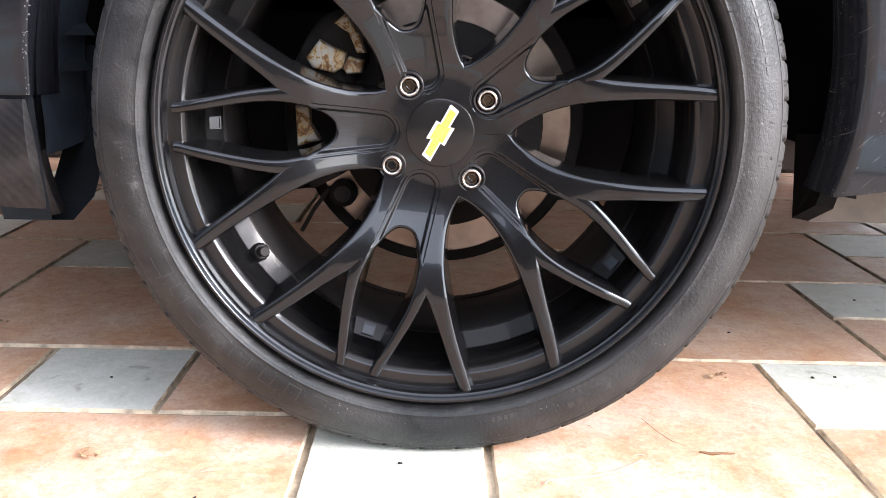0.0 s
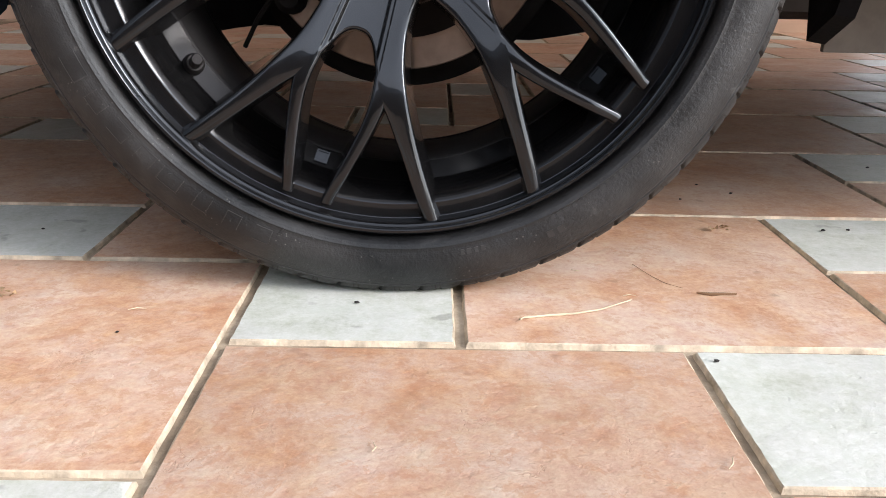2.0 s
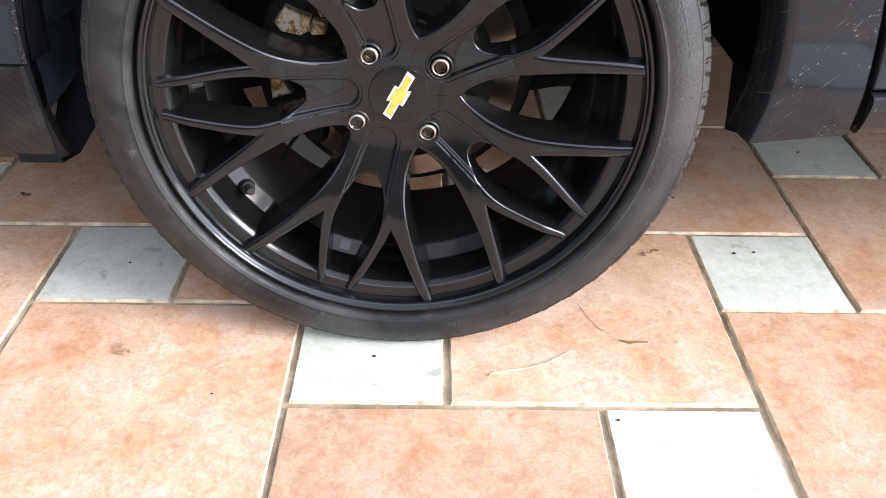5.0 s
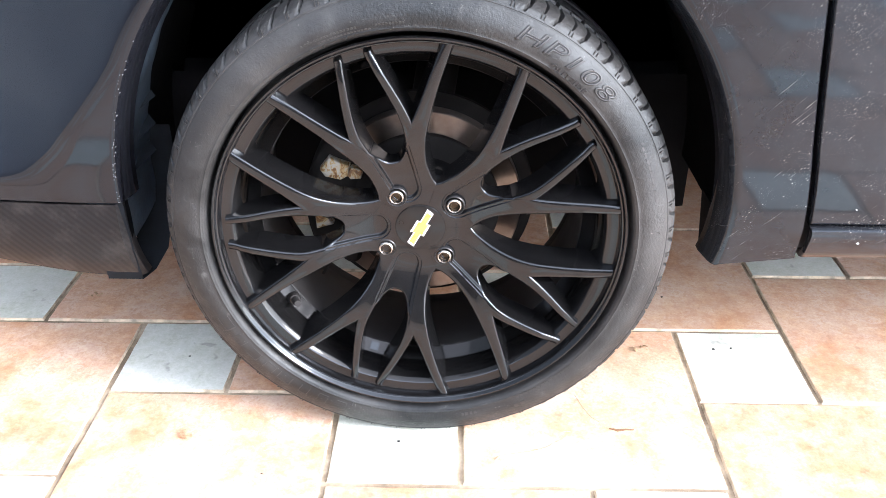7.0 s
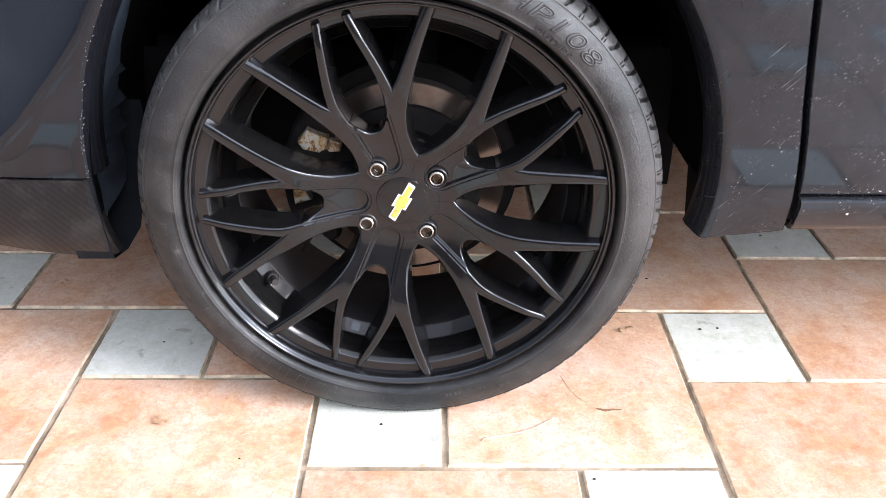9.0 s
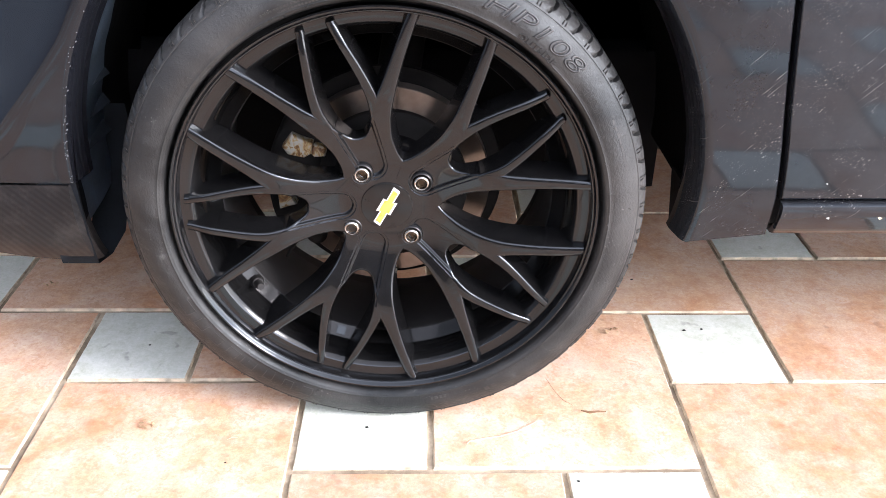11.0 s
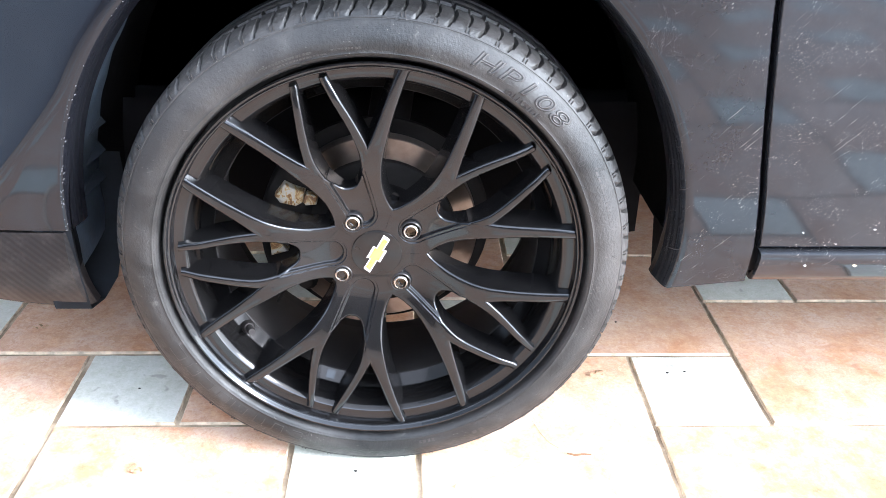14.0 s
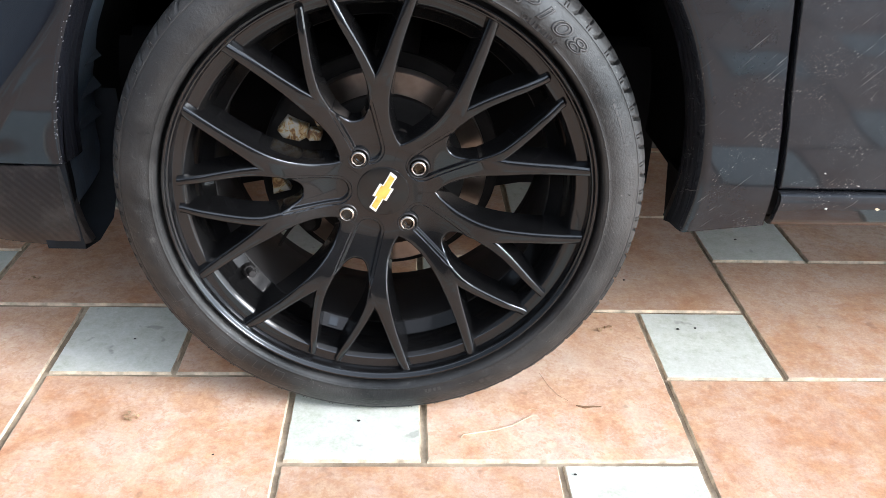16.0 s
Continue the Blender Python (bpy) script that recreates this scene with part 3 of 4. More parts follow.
bmesh.ops.solidify(edge_bm, geom=edge_bm.faces[:], thickness=0.003)
part("liner_edge", edge_bm, DAYLIT_LINER, car, "scuffed liner edge coloured bluer and paler for daylight")
# three pointed folds in the liner ahead of the wheel
for x, y, z in ((-0.344, 0.783, 0.409), (-0.349, 0.781, 0.372), (-0.351, 0.772, 0.338)):
    fold_bm = bmesh.new()
    pts = [(x - 0.010, y - 0.020, z + 0.024), (x - 0.012, y - 0.020, z - 0.002), (x, y, z), (x + 0.005, y + 0.078, z - 0.002), (x - 0.016, y + 0.078, z + 0.030)]
    a, b, tip, c, d = [fold_bm.verts.new(p) for p in pts]
    e = fold_bm.verts.new((x - 0.022, y + 0.02, z + 0.008))
    for f in ((a, b, tip), (a, tip, c, d), (tip, b, e), (tip, e, c), (c, e, d), (d, e, a), (a, e, b)):
        fold_bm.faces.new(f)
    part("liner_fold", fold_bm, FOLD, car, smooth_angle=0)
# front end of the liner under the bumper corner
corner_bm = bmesh.new()
prof = [(-0.352, 0.727, 0.34), (-0.350, 0.728, 0.25), (-0.349, 0.735, 0.205), (-0.347, 0.775, 0.196), (-0.335, 0.80, 0.215), (-0.330, 0.87, 0.30), (-0.335, 0.88, 0.36)]
grid_faces(corner_bm, [[corner_bm.verts.new((x + dx, y, z)) for x, y, z in prof] for dx in (-0.045, -0.004, 0.0)])
bmesh.ops.solidify(corner_bm, geom=corner_bm.faces[:], thickness=0.003)
part("liner_corner", corner_bm, FOLD, car, "rough black liner end at the bumper corner")
# flap behind the wheel
flap_bm = bmesh.new()
flap = [(0.374, 0.733, 0.30), (0.381, 0.738, 0.243), (0.382, 0.764, 0.262), (0.383, 0.784, 0.224), (0.391, 0.852, 0.196), (0.383, 0.852, 0.286)]
flap_front = [flap_bm.verts.new(p) for p in flap]
flap_back = [flap_bm.verts.new((x + 0.018, y, z - 0.003)) for x, y, z in flap]
flap_bm.faces.new(flap_front)
flap_bm.faces.new(flap_back)
grid_faces(flap_bm, [flap_front, flap_back], close_cols=True)
part("mud_flap", flap_bm, LINER, car)

# dark cross member behind the wheel
frame_bm = bmesh.new()
frame_rows = []
for y in (0.985, 1.045):
    lower = [(-0.372 + 0.772 * k / 24, y, 0.176 + 0.006 * math.sin(k * 1.1) + 0.010 * smooth01(0.0, 0.1, abs(-0.372 + 0.772 * k / 24))) for k in range(25)]
    frame_rows.append([frame_bm.verts.new(p) for p in lower])
    frame_rows.append([frame_bm.verts.new((x, y, 0.40)) for x, yy, z in lower])
grid_faces(frame_bm, [frame_rows[1], frame_rows[0], frame_rows[2], frame_rows[3]])
part("subframe", frame_bm, LINER, car, "black grimy cross member behind the wheel")

# the rest of the shell, which shades the ground under the car
shell_bm = box(bmesh.new(), (-0.95, 1.07, 0.20), (3.15, 2.36, 0.82), 0.05)
part("underbody", shell_bm, TRIM, car)
tail_bm = box(bmesh.new(), (1.502, 0.69, 0.24), (3.15, 1.068, 0.82), 0.03)
part("body_side", tail_bm, PAINT, car)
hood_bm = box(bmesh.new(), (-0.93, 0.74, 0.823), (3.13, 2.34, 0.90), 0.03)
part("body_top", hood_bm, PAINT, car)
cabin_bm = box(bmesh.new(), (0.45, 0.82, 0.902), (3.0, 2.24, 1.46), 0.12)
part("cabin", cabin_bm, PAINT, car)

# ---- the wheel ----
RIM = [(0.2385, -0.019), (0.2412, -0.029), (0.2424, -0.034), (0.2424, -0.0375), (0.2412, -0.0388), (0.2394, -0.0386), (0.2384, -0.0376), (0.2374, -0.0352), (0.2366, -0.0343), (0.2356, -0.0338), (0.2349, -0.0326), (0.2344, -0.0232), (0.2339, -0.0220), (0.2326, -0.0214), (0.2224, -0.0208), (0.2212, -0.0200), (0.2180, -0.0156), (0.2172, -0.0140), (0.2130, 0.0030), (0.2114, 0.0142), (0.2106, 0.0155), (0.1978, 0.0258), (0.1966, 0.0275), (0.1960, 0.040), (0.1990, 0.09), (0.2045, 0.145), (0.213, 0.163), (0.231, 0.168), (0.234, 0.172), (0.235, 0.177), (0.233, 0.179), (0.22, 0.177), (0.208, 0.17), (0.204, 0.145)]
wheel = part("wheel", revolve(RIM, 192), ALLOY, car, "satin black alloy wheel with forked spokes", 28)
wheel.location = (HX, HY, HZ)
wheel.data.materials.append(BARREL)
wheel.data.materials.append(GLOSS)
for poly in wheel.data.polygons:
    if poly.center.y > 0.0265:
        poly.material_index = 1
    elif poly.center.y > -0.019 and math.hypot(poly.center.x, poly.center.z) < 0.2225:
        poly.material_index = 2

TYRE = [(0.2380, -0.006), (0.2440, -0.0090), (0.2456, -0.0200), (0.2467, -0.0315), (0.2479, -0.0378), (0.2500, -0.0416), (0.2512, -0.0424), (0.2520, -0.0426), (0.2524, -0.0432), (0.2532, -0.0435), (0.2537, -0.0432), (0.2570, -0.0440), (0.2600, -0.0445), (0.2630, -0.0447), (0.2660, -0.0446), (0.2690, -0.0441), (0.2720, -0.0432), (0.2750, -0.0420), (0.2780, -0.0406), (0.2810, -0.0391), (0.2835, -0.0377), (0.2852, -0.0367), (0.2858, -0.0361), (0.2862, -0.0353), (0.2869, -0.0351), (0.2875, -0.0353), (0.2890, -0.0343)]


def tyre_mesh():
    bm = bmesh.new()
    n = 2160
    shoulder = []
    for k in range(15):
        a = radians(8 + 76 * k / 14)
        shoulder.append((0.2815 + 0.0170 * math.sin(a) ** 0.8, -0.0335 + 0.0275 * (1 - math.cos(a))))
    shoulder = [(max(r + 0.0016, 0.2888), y) for r, y in shoulder]
    flat = [(0.3003, -0.006 + 0.118 * k / 26) for k in range(27)]
    inner = [(0.2990, 0.122), (0.2930, 0.136), (0.2840, 0.150), (0.2700, 0.158), (0.2560, 0.156), (0.2440, 0.150), (0.2350, 0.150)]
    profile = TYRE + shoulder + flat + inner
    first, last = len(TYRE), len(TYRE) + len(shoulder) + len(flat)
    rows = []
    for i in range(n):
        th = 2 * math.pi * i / n
        c, s = math.cos(th), math.sin(th)
        row = []
        for k, (r, y) in enumerate(profile):
            d = 0.0
            if first <= k < last:
                # curved cross grooves, one wide and one narrow in turn
                sw = (k - first) / (last - first)
                arc = 0.40 * math.sin(min(1.0, sw / 0.40) * math.pi * 0.62)
                p = (th / (2 * math.pi) * 108 + arc * 1.5) % 2.0
                w_wide, w_thin = 0.085, 0.04
                g = 0.0
                if 0.02 < sw < 0.62:
                    g = max(g, 1.0 - smooth01(w_wide, w_wide + 0.045, abs(p - 0.5)))
                if 0.14 < sw < 0.55:
                    g = max(g, 0.8 * (1.0 - smooth01(w_thin, w_thin + 0.045, abs(p - 1.5))))
                for y0 in (0.022, 0.052, 0.083):
                    g = max(g, 1.0 - smooth01(0.004, 0.006, abs(y - y0)))
                d = 0.0062 * g
            rr = r - d
            z = rr * s
            row.append(bm.verts.new((rr * c, y, max(z, -HZ + 0.0004))))
        rows.append(row)
    grid_faces(bm, rows, close_rows=True)
    return bm


part("tyre", tyre_mesh(), RUBBER, wheel, "low black rubber tyre with raised lettering", 50)
# twin sipes on each shoulder block: raised black slivers standing in for their shade
sipe_bm = bmesh.new()
for k in range(54):
    for turn in (0.47, 0.58):
        th = 2 * math.pi * (k + turn) / 54
        rows = []
        for side in (-0.00045, 0.00045):
            out = Vector((math.cos(th), 0, math.sin(th)))
            along = Vector((-math.sin(th), 0, math.cos(th))) * side
            rows.append([sipe_bm.verts.new(out * r + along + Vector((0, y, 0))) for r, y in ((0.2885, -0.030), (0.2892, -0.0346), (0.2919, -0.0328), (0.2936, -0.0302), (0.2928, -0.026))])
        grid_faces(sipe_bm, rows)
        sipe_bm.faces.new(rows[0])
        sipe_bm.faces.new(rows[1])
tagged(part("tread_sipes", sipe_bm, CRUMB_SIPE_BLACK, wheel, "", 0), kind="stuff")


def face_h(r):
    """Height of the spoke faces over the hub face."""
    return 0.0265 * smooth01(0.045, 0.150, r) + 0.0045 * smooth01(0.12, 0.238, r)


OUTER = [(0.027, 36.0), (0.058, 36.0), (0.0605, 34.0), (0.064, 30.5), (0.071, 26.6), (0.080, 23.6), (0.090, 21.6), (0.104, 20.5), (0.1186, 20.3), (0.135, 20.9), (0.155, 22.0), (0.1821, 23.55), (0.21, 25.1), (0.238, 26.45)]
INNER = [(0.027, 20.0), (0.045, 21.5), (0.0546, 21.0), (0.065, 18.6), (0.0775, 16.6), (0.090, 14.8), (0.104, 12.9), (0.118, 11.8), (0.130, 12.6), (0.142, 15.2), (0.155, 17.5), (0.1761, 20.1), (0.20, 22.2), (0.238, 25.0)]


def pocket(u, v):
    """Drop of the U-shaped pocket."""
    if u < 0.054:
        sd = 0.0150 - math.hypot(u - 0.054, v)
    else:
        sd = 0.0150 + 0.10 * (u - 0.054) - abs(v)
    return 0.0014 * smooth01(-0.0036, -0.0026, sd) + 0.0034 * smooth01(-0.0004, 0.0026, sd)


def spoke_point(r, deg, sign, drop=0.0):
    a = radians(deg)
    u, v = r * math.cos(a), r * math.sin(a)
    h = face_h(r) - (pocket(u, v) if r < 0.125 else 0.0) * (1 - smooth01(0.105, 0.125, r)) - drop
    return Vector((u, -h, sign * v))


def skirt(bm, verts, side, depth, draft=0.0045):
    """Rounded edge and sloping flank along a line of vertices; side gives the outward direction in the wheel's plane."""
    rows = [verts]
    n = len(verts)
    steps = [(0.0008, 0.0002), (0.0017, 0.0008), (0.0024, 0.0016), (0.0027, 0.0032), (draft * 0.6 + 0.0017, 0.55), (draft + 0.0017, 1.0)]
    for off, down in steps:
        row = []
        for i, v in enumerate(verts):
            p0, p1 = verts[max(i - 1, 0)].co, verts[min(i + 1, n - 1)].co
            d = Vector((p1.x - p0.x, 0, p1.z - p0.z)).normalized()
            nrm = Vector((d.z, 0, -d.x)) * side
            dp = down if down < 0.05 else down * depth[i]
            row.append(bm.verts.new(v.co + nrm * off + Vector((0, dp, 0))))
        rows.append(row)
    grid_faces(bm, rows)


def spoke_mesh():
    bm = bmesh.new()
    r_in, r_out, r_lens = 0.0298, 0.2368, 0.118
    q_split = 80
    radii = [r_in + (r_lens - r_in) * j / q_split for j in range(q_split + 1)]
    radii += [r_lens + (r_out - r_lens) * (j + 1) / 30 for j in range(30)]
    for sign in (1, -1):
        # outer plateau that runs on as the main arm
        rows = []
        for r in radii:
            i0, o0 = curve_through(INNER, r), curve_through(OUTER, r)
            crown = []
            for k in range(25):
                across = 2 * k / 24 - 1
                gate = smooth01(0.062, 0.085, r) if across > 0 else smooth01(0.118, 0.138, r)
                crown.append(0.0006 * abs(across) ** 3 * gate)
            rows.append([bm.verts.new(spoke_point(r, i0 + (o0 - i0) * k / 24, sign, crown[k])) for k in range(25)])
        grid_faces(bm, rows)
        # pocket, out to the rounded top of the gap
        prow = []
        for j in range(q_split + 1):
            row = []
            for k in range(51):
                s = k / 50
                r_end = 0.0895 + (r_lens - 0.0895) * s ** 2.4
                r = r_in + (r_end - r_in) * j / q_split
                row.append(bm.verts.new(spoke_point(r, s * curve_through(INNER, r_in + (r_lens - r_in) * j / q_split if k == 50 else r), sign)))
            prow.append(row)
        grid_faces(bm, prow)
        # flanks
        outer_line = [row[-1] for row, r in zip(rows, radii) if r > 0.0575]
        depth = [0.030 + 0.013 * smooth01(0.06, 0.14, r) - 0.028 * smooth01(0.205, 0.232, r) for r in radii if r > 0.0575]
        skirt(bm, outer_line, -sign, depth)
        inner_line = [row[0] for row, r in zip(rows, radii) if r >= 0.135]
        skirt(bm, inner_line, sign, [0.041 - 0.028 * smooth01(0.205, 0.232, r) for r in radii if r >= 0.135])
        # thin inner branch
        line = [(0.106, 14.6, 0.0050), (0.118, 14.1, 0.0050), (0.128, 13.7, 0.0047), (0.140, 12.8, 0.0038), (0.156, 11.1, 0.0031), (0.176, 8.8, 0.0027), (0.20, 6.3, 0.0023), (0.226, 4.2, 0.0020)]
        left, crest, right = [], [], []
        m = 30
        for j in range(m + 1):
            r = 0.112 + (0.2285 - 0.112) * j / m
            deg = curve_through([(a, b) for a, b, c in line], r)
            w = curve_through([(a, c) for a, b, c in line], r)
            da = math.degrees(w / r)
            drop = 0.0009 + 0.003 * (1 - smooth01(0.110, 0.118, r)) + 0.0035 * smooth01(0.20, 0.23, r)
            left.append(bm.verts.new(spoke_point(r, deg - da, sign, drop)))
            crest.append(bm.verts.new(spoke_point(r, deg, sign, drop - 0.0007)))
            right.append(bm.verts.new(spoke_point(r, deg + da, sign, drop)))
        grid_faces(bm, [left, crest, right])
        # one flank round the gap between the two thin branches
        contour = prow[-1] + [v for v in left if math.hypot(v.co.x, v.co.z) > 0.1195]
        skirt(bm, contour, sign, [0.012 - v.co.y - 0.016 * smooth01(0.19, 0.226, math.hypot(v.co.x, v.co.z)) for v in contour], 0.0035)
        skirt(bm, right, -sign, [0.012 - v.co.y - 0.016 * smooth01(0.19, 0.226, math.hypot(v.co.x, v.co.z)) for v in right], 0.0035)
    bmesh.ops.remove_doubles(bm, verts=bm.verts, dist=0.00002)
    return bm


spoke_data = mesh_from(spoke_mesh(), "spoke", ALLOY, 40)
for k in range(5):
    sp = new("spoke", spoke_data)
    sp.parent = wheel
    sp.rotation_euler = (0, -radians(107.4 + 72 * k), 0)

# hub face under the spokes and the centre cap
part("hub", revolve([(0.020, 0.012), (0.066, 0.012), (0.070, 0.018), (0.070, 0.06), (0.020, 0.06)], 64), ALLOY, wheel)
part("centre_cap", revolve([(0.0285, 0.004), (0.0300, 0.0012), (0.0303, -0.0006), (0.0296, -0.0016), (0.0280, -0.0020), (0.012, -0.0032), (0.0005, -0.0034)], 64), CAP, wheel, "gloss black round centre cap")


def emblem(scale, y, thick):
    """A slanted cross-shaped badge."""
    pts = [(-0.0262, -0.0046), (-0.0078, -0.0046), (-0.0078, -0.0086), (0.0100, -0.0086), (0.0086, -0.0046), (0.0246, -0.0046), (0.0262, 0.0046), (0.0078, 0.0046), (0.0078, 0.0086), (-0.0100, 0.0086), (-0.0086, 0.0046), (-0.0246, 0.0046)]
    bm = bmesh.new()
    t = radians(61)
    out = []
    for x, z in pts:
        cx, cz = sum(p[0] for p in pts) / 12, sum(p[1] for p in pts) / 12
        x, z = cx + (x - cx) * scale[0], cz + (z - cz) * scale[1]
        out.append((x * math.cos(t) - z * math.sin(t), x * math.sin(t) + z * math.cos(t)))
    front = [bm.verts.new((x, y - thick, z)) for x, z in out]
    back = [bm.verts.new((x, y, z)) for x, z in out]
    bm.faces.new(front)
    grid_faces(bm, [front, back], close_cols=True)
    return bm


part("badge_edge", emblem((1.0, 1.0), -0.0018, 0.0018), SILVER, wheel, "pale silver badge outline", 20)
part("badge", emblem((0.88, 0.70), -0.0022, 0.0018), GOLD, wheel, "gold badge", 20)

# wheel bolts
for x, z in ((-0.0175, 0.3365), (0.0510, 0.3258), (-0.0322, 0.2668), (0.0390, 0.2562)):
    bolt = part("bolt_seat", revolve([(0.0128, 0.006), (0.0125, -0.0002), (0.0117, -0.0010), (0.0108, -0.0006), (0.0100, 0.004)], 32), TRIM, wheel)
    bolt.location = (x - HX, 0.0, z - HZ)
    nut = part("wheel_nut", revolve([(0.0094, 0.006), (0.0094, -0.0012), (0.0088, -0.0026), (0.0076, -0.0034), (0.0066, -0.0030), (0.0060, 0.0)], 32), CHROME, wheel, "worn chrome wheel nut")
    nut.location = (x - HX, 0.0, z - HZ)
    bm = bmesh.new()
    hexa = [(math.cos(radians(60 * k + 12)), math.sin(radians(60 * k + 12))) for k in range(6)]
    rings = [[bm.verts.new((r * a, y, r * b)) for a, b in hexa] for r, y in ((0.0064, 0.0005), (0.0056, -0.0008), (0.0046, -0.0012), (0.0036, 0.0010))]
    grid_faces(bm, rings, close_cols=True)
    bm.faces.new(rings[-1])
    sock = part("nut_core", bm, SOCKET, wheel, "dark bronze hexagonal nut core", 20)
    sock.location = (x - HX, 0.0, z - HZ)

# square bosses on the barrel, one behind each fork
boss_bm = bmesh.new()
slope = Vector((0.0128, 0.0103, 0)).normalized()
for half, high in ((0.0056, 0.0), (0.0056, 0.0014), (0.0045, 0.0014), (0.0045, 0.0004)):
    for a, b in ((-1, -1), (1, -1), (1, 1), (-1, 1)):
        along = -b * half
        u = 0.2042 + along * slope.x - high * slope.y
        y = 0.0206 - along * slope.y - high * slope.x
        boss_bm.verts.new((u, y, a * half))
boss_bm.verts.ensure_lookup_table()
grid_faces(boss_bm, [[boss_bm.verts[4 * i + k] for k in range(4)] for i in range(4)], close_cols=True)
boss_bm.faces.new([boss_bm.verts[12 + k] for k in range(4)])
boss_data = mesh_from(boss_bm, "boss", ALLOY, 20)
for k in range(5):
    ob = new("boss", boss_data)
    ob.parent = wheel
    ob.rotation_euler = (0, -radians(107.4 + 72 * k), 0)

# valve on the barrel
valve_bm = bmesh.new()
ang = radians(215.2)
out = Vector((math.cos(ang), 0, math.sin(ang)))
tube(valve_bm, [out * 0.2085 + Vector((0, 0.026, 0)), out * 0.2040 + Vector((0, 0.0185, 0)), out * 0.2010 + Vector((0, 0.013, 0))], 0.0088, 14, [1.0, 1.0, 0.75])
tube(valve_bm, [out * 0.2030 + Vector((0, 0.017, 0)), out * 0.1990 + Vector((0, 0.008, 0)), out * 0.1950 + Vector((0, 0.001, 0)), out * 0.1932 + Vector((0, -0.003, 0))], 0.0044, 14, [1.2, 1.0, 1.15, 0.9])
part("valve", valve_bm, BARREL, wheel, "short black rubber valve")

# ---- brake and hub behind the wheel ----
disc_bm = revolve([(0.064, 0.060), (0.1235, 0.060), (0.1245, 0.0612), (0.1245, 0.080), (0.064, 0.080)], 96)
brake = part("brake_disc", disc_bm, DISC, car, "brown-grey steel brake disc")
brake.location = (HX, HY, HZ)
shield_bm = revolve([(0.062, 0.088), (0.136, 0.088), (0.1405, 0.0862), (0.1415, 0.084), (0.1420, 0.0905), (0.062, 0.0905)], 96)
shield = part("dust_shield", shield_bm, DARK_METAL, car, "dark grimy plate behind the brake disc")
shield.location = (HX, HY, HZ)
hat_bm = revolve([(0.001, 0.050), (0.092, 0.050), (0.097, 0.053), (0.098, 0.062)], 64)
hat = part("disc_hat", hat_bm, DARK_METAL, car)
hat.location = (HX, HY, HZ)
def calliper(a0, a1, r0, r1, y0, wobble):
    bm = bmesh.new()
    rows = []
    n = 14
    for i in range(n + 1):
        a = radians(a0 + (a1 - a0) * i / n)
        e = 1 - 0.35 * smooth01(0.35, 0.5, abs(i / n - 0.5))
        w = wobble * math.sin(i * 1.9)
        mid, half = (r0 + r1) / 2, (r1 - r0) / 2 * e
        prof = [(mid - half, 0.058), (mid - half + w, y0 + 0.010), (mid - half * 0.6, y0 + 0.002), (mid + half * 0.5, y0 + w), (mid + half * 0.9, y0 + 0.006), (mid + half, y0 + 0.02), (mid + half, 0.09), (mid - half, 0.09)]
        rows.append([bm.verts.new((r * math.cos(a), y, r * math.sin(a))) for r, y in prof])
    grid_faces(bm, rows, close_cols=True)
    bm.faces.new(rows[0])
    bm.faces.new(rows[-1])
    return bm


def casting(outline, y0, y1, bevel=0.003):
    """A cast lump with a bevelled front face."""
    bm = bmesh.new()
    n = len(outline)
    cx, cz = sum(p[0] for p in outline) / n, sum(p[1] for p in outline) / n
    rows = []
    for y, k in ((y1, 1.08), (y0 + bevel, 1.0), (y0 + bevel * 0.3, 0.93), (y0, 0.80)):
        rows.append([bm.verts.new((cx + (x - cx) * k, y + 0.10 * (z - cz), cz + (z - cz) * k)) for x, z in outline])
    grid_faces(bm, rows, close_cols=True)
    bm.faces.new(rows[-1])
    return bm


bracket = part("caliper_bracket", calliper(128, 207, 0.088, 0.148, 0.040, 0.001), DARK_METAL, car, "dark grimy brake bracket", 50)
caliper_label = "weathered pale caliper stained with rust"
calliper_ob = part("brake_caliper", casting([(-0.110, 0.077), (-0.099, 0.071), (-0.086, 0.066), (-0.088, 0.053), (-0.097, 0.048), (-0.116, 0.052), (-0.122, 0.061)], 0.028, 0.075), CAST, car, caliper_label, 40)
lug = part("caliper_lug", casting([(-0.084, 0.063), (-0.071, 0.059), (-0.073, 0.048), (-0.086, 0.047), (-0.092, 0.054)], 0.032, 0.075), CAST, car, "weathered caliper lug", 40)
clip = part("caliper_bridge", casting([(-0.097, 0.092), (-0.087, 0.100), (-0.081, 0.091), (-0.073, 0.080), (-0.069, 0.066), (-0.076, 0.066), (-0.084, 0.084), (-0.090, 0.087)], 0.031, 0.075, 0.002), CAST, car, "pale grey caliper bridge", 40)
lower = part("brake_caliper", casting([(-0.133, 0.018), (-0.120, 0.019), (-0.119, 0.002), (-0.110, -0.013), (-0.131, -0.019)], 0.028, 0.075), CAST, car, caliper_label, 40)
for ob in (bracket, calliper_ob, lug, clip, lower):
    ob.location = (HX, HY, HZ)
knuckle_bm = bmesh.new()
tube(knuckle_bm, [(0, 0.082, 0), (0, 0.14, 0), (0, 0.20, 0)], 0.05, 20)
tube(knuckle_bm, [(-0.092, 0.044, -0.066), (-0.092, 0.050, -0.066), (-0.092, 0.075, -0.068), (-0.088, 0.10, -0.07)], 0.0135, 14, [0.6, 1.0, 1.0, 0.8])
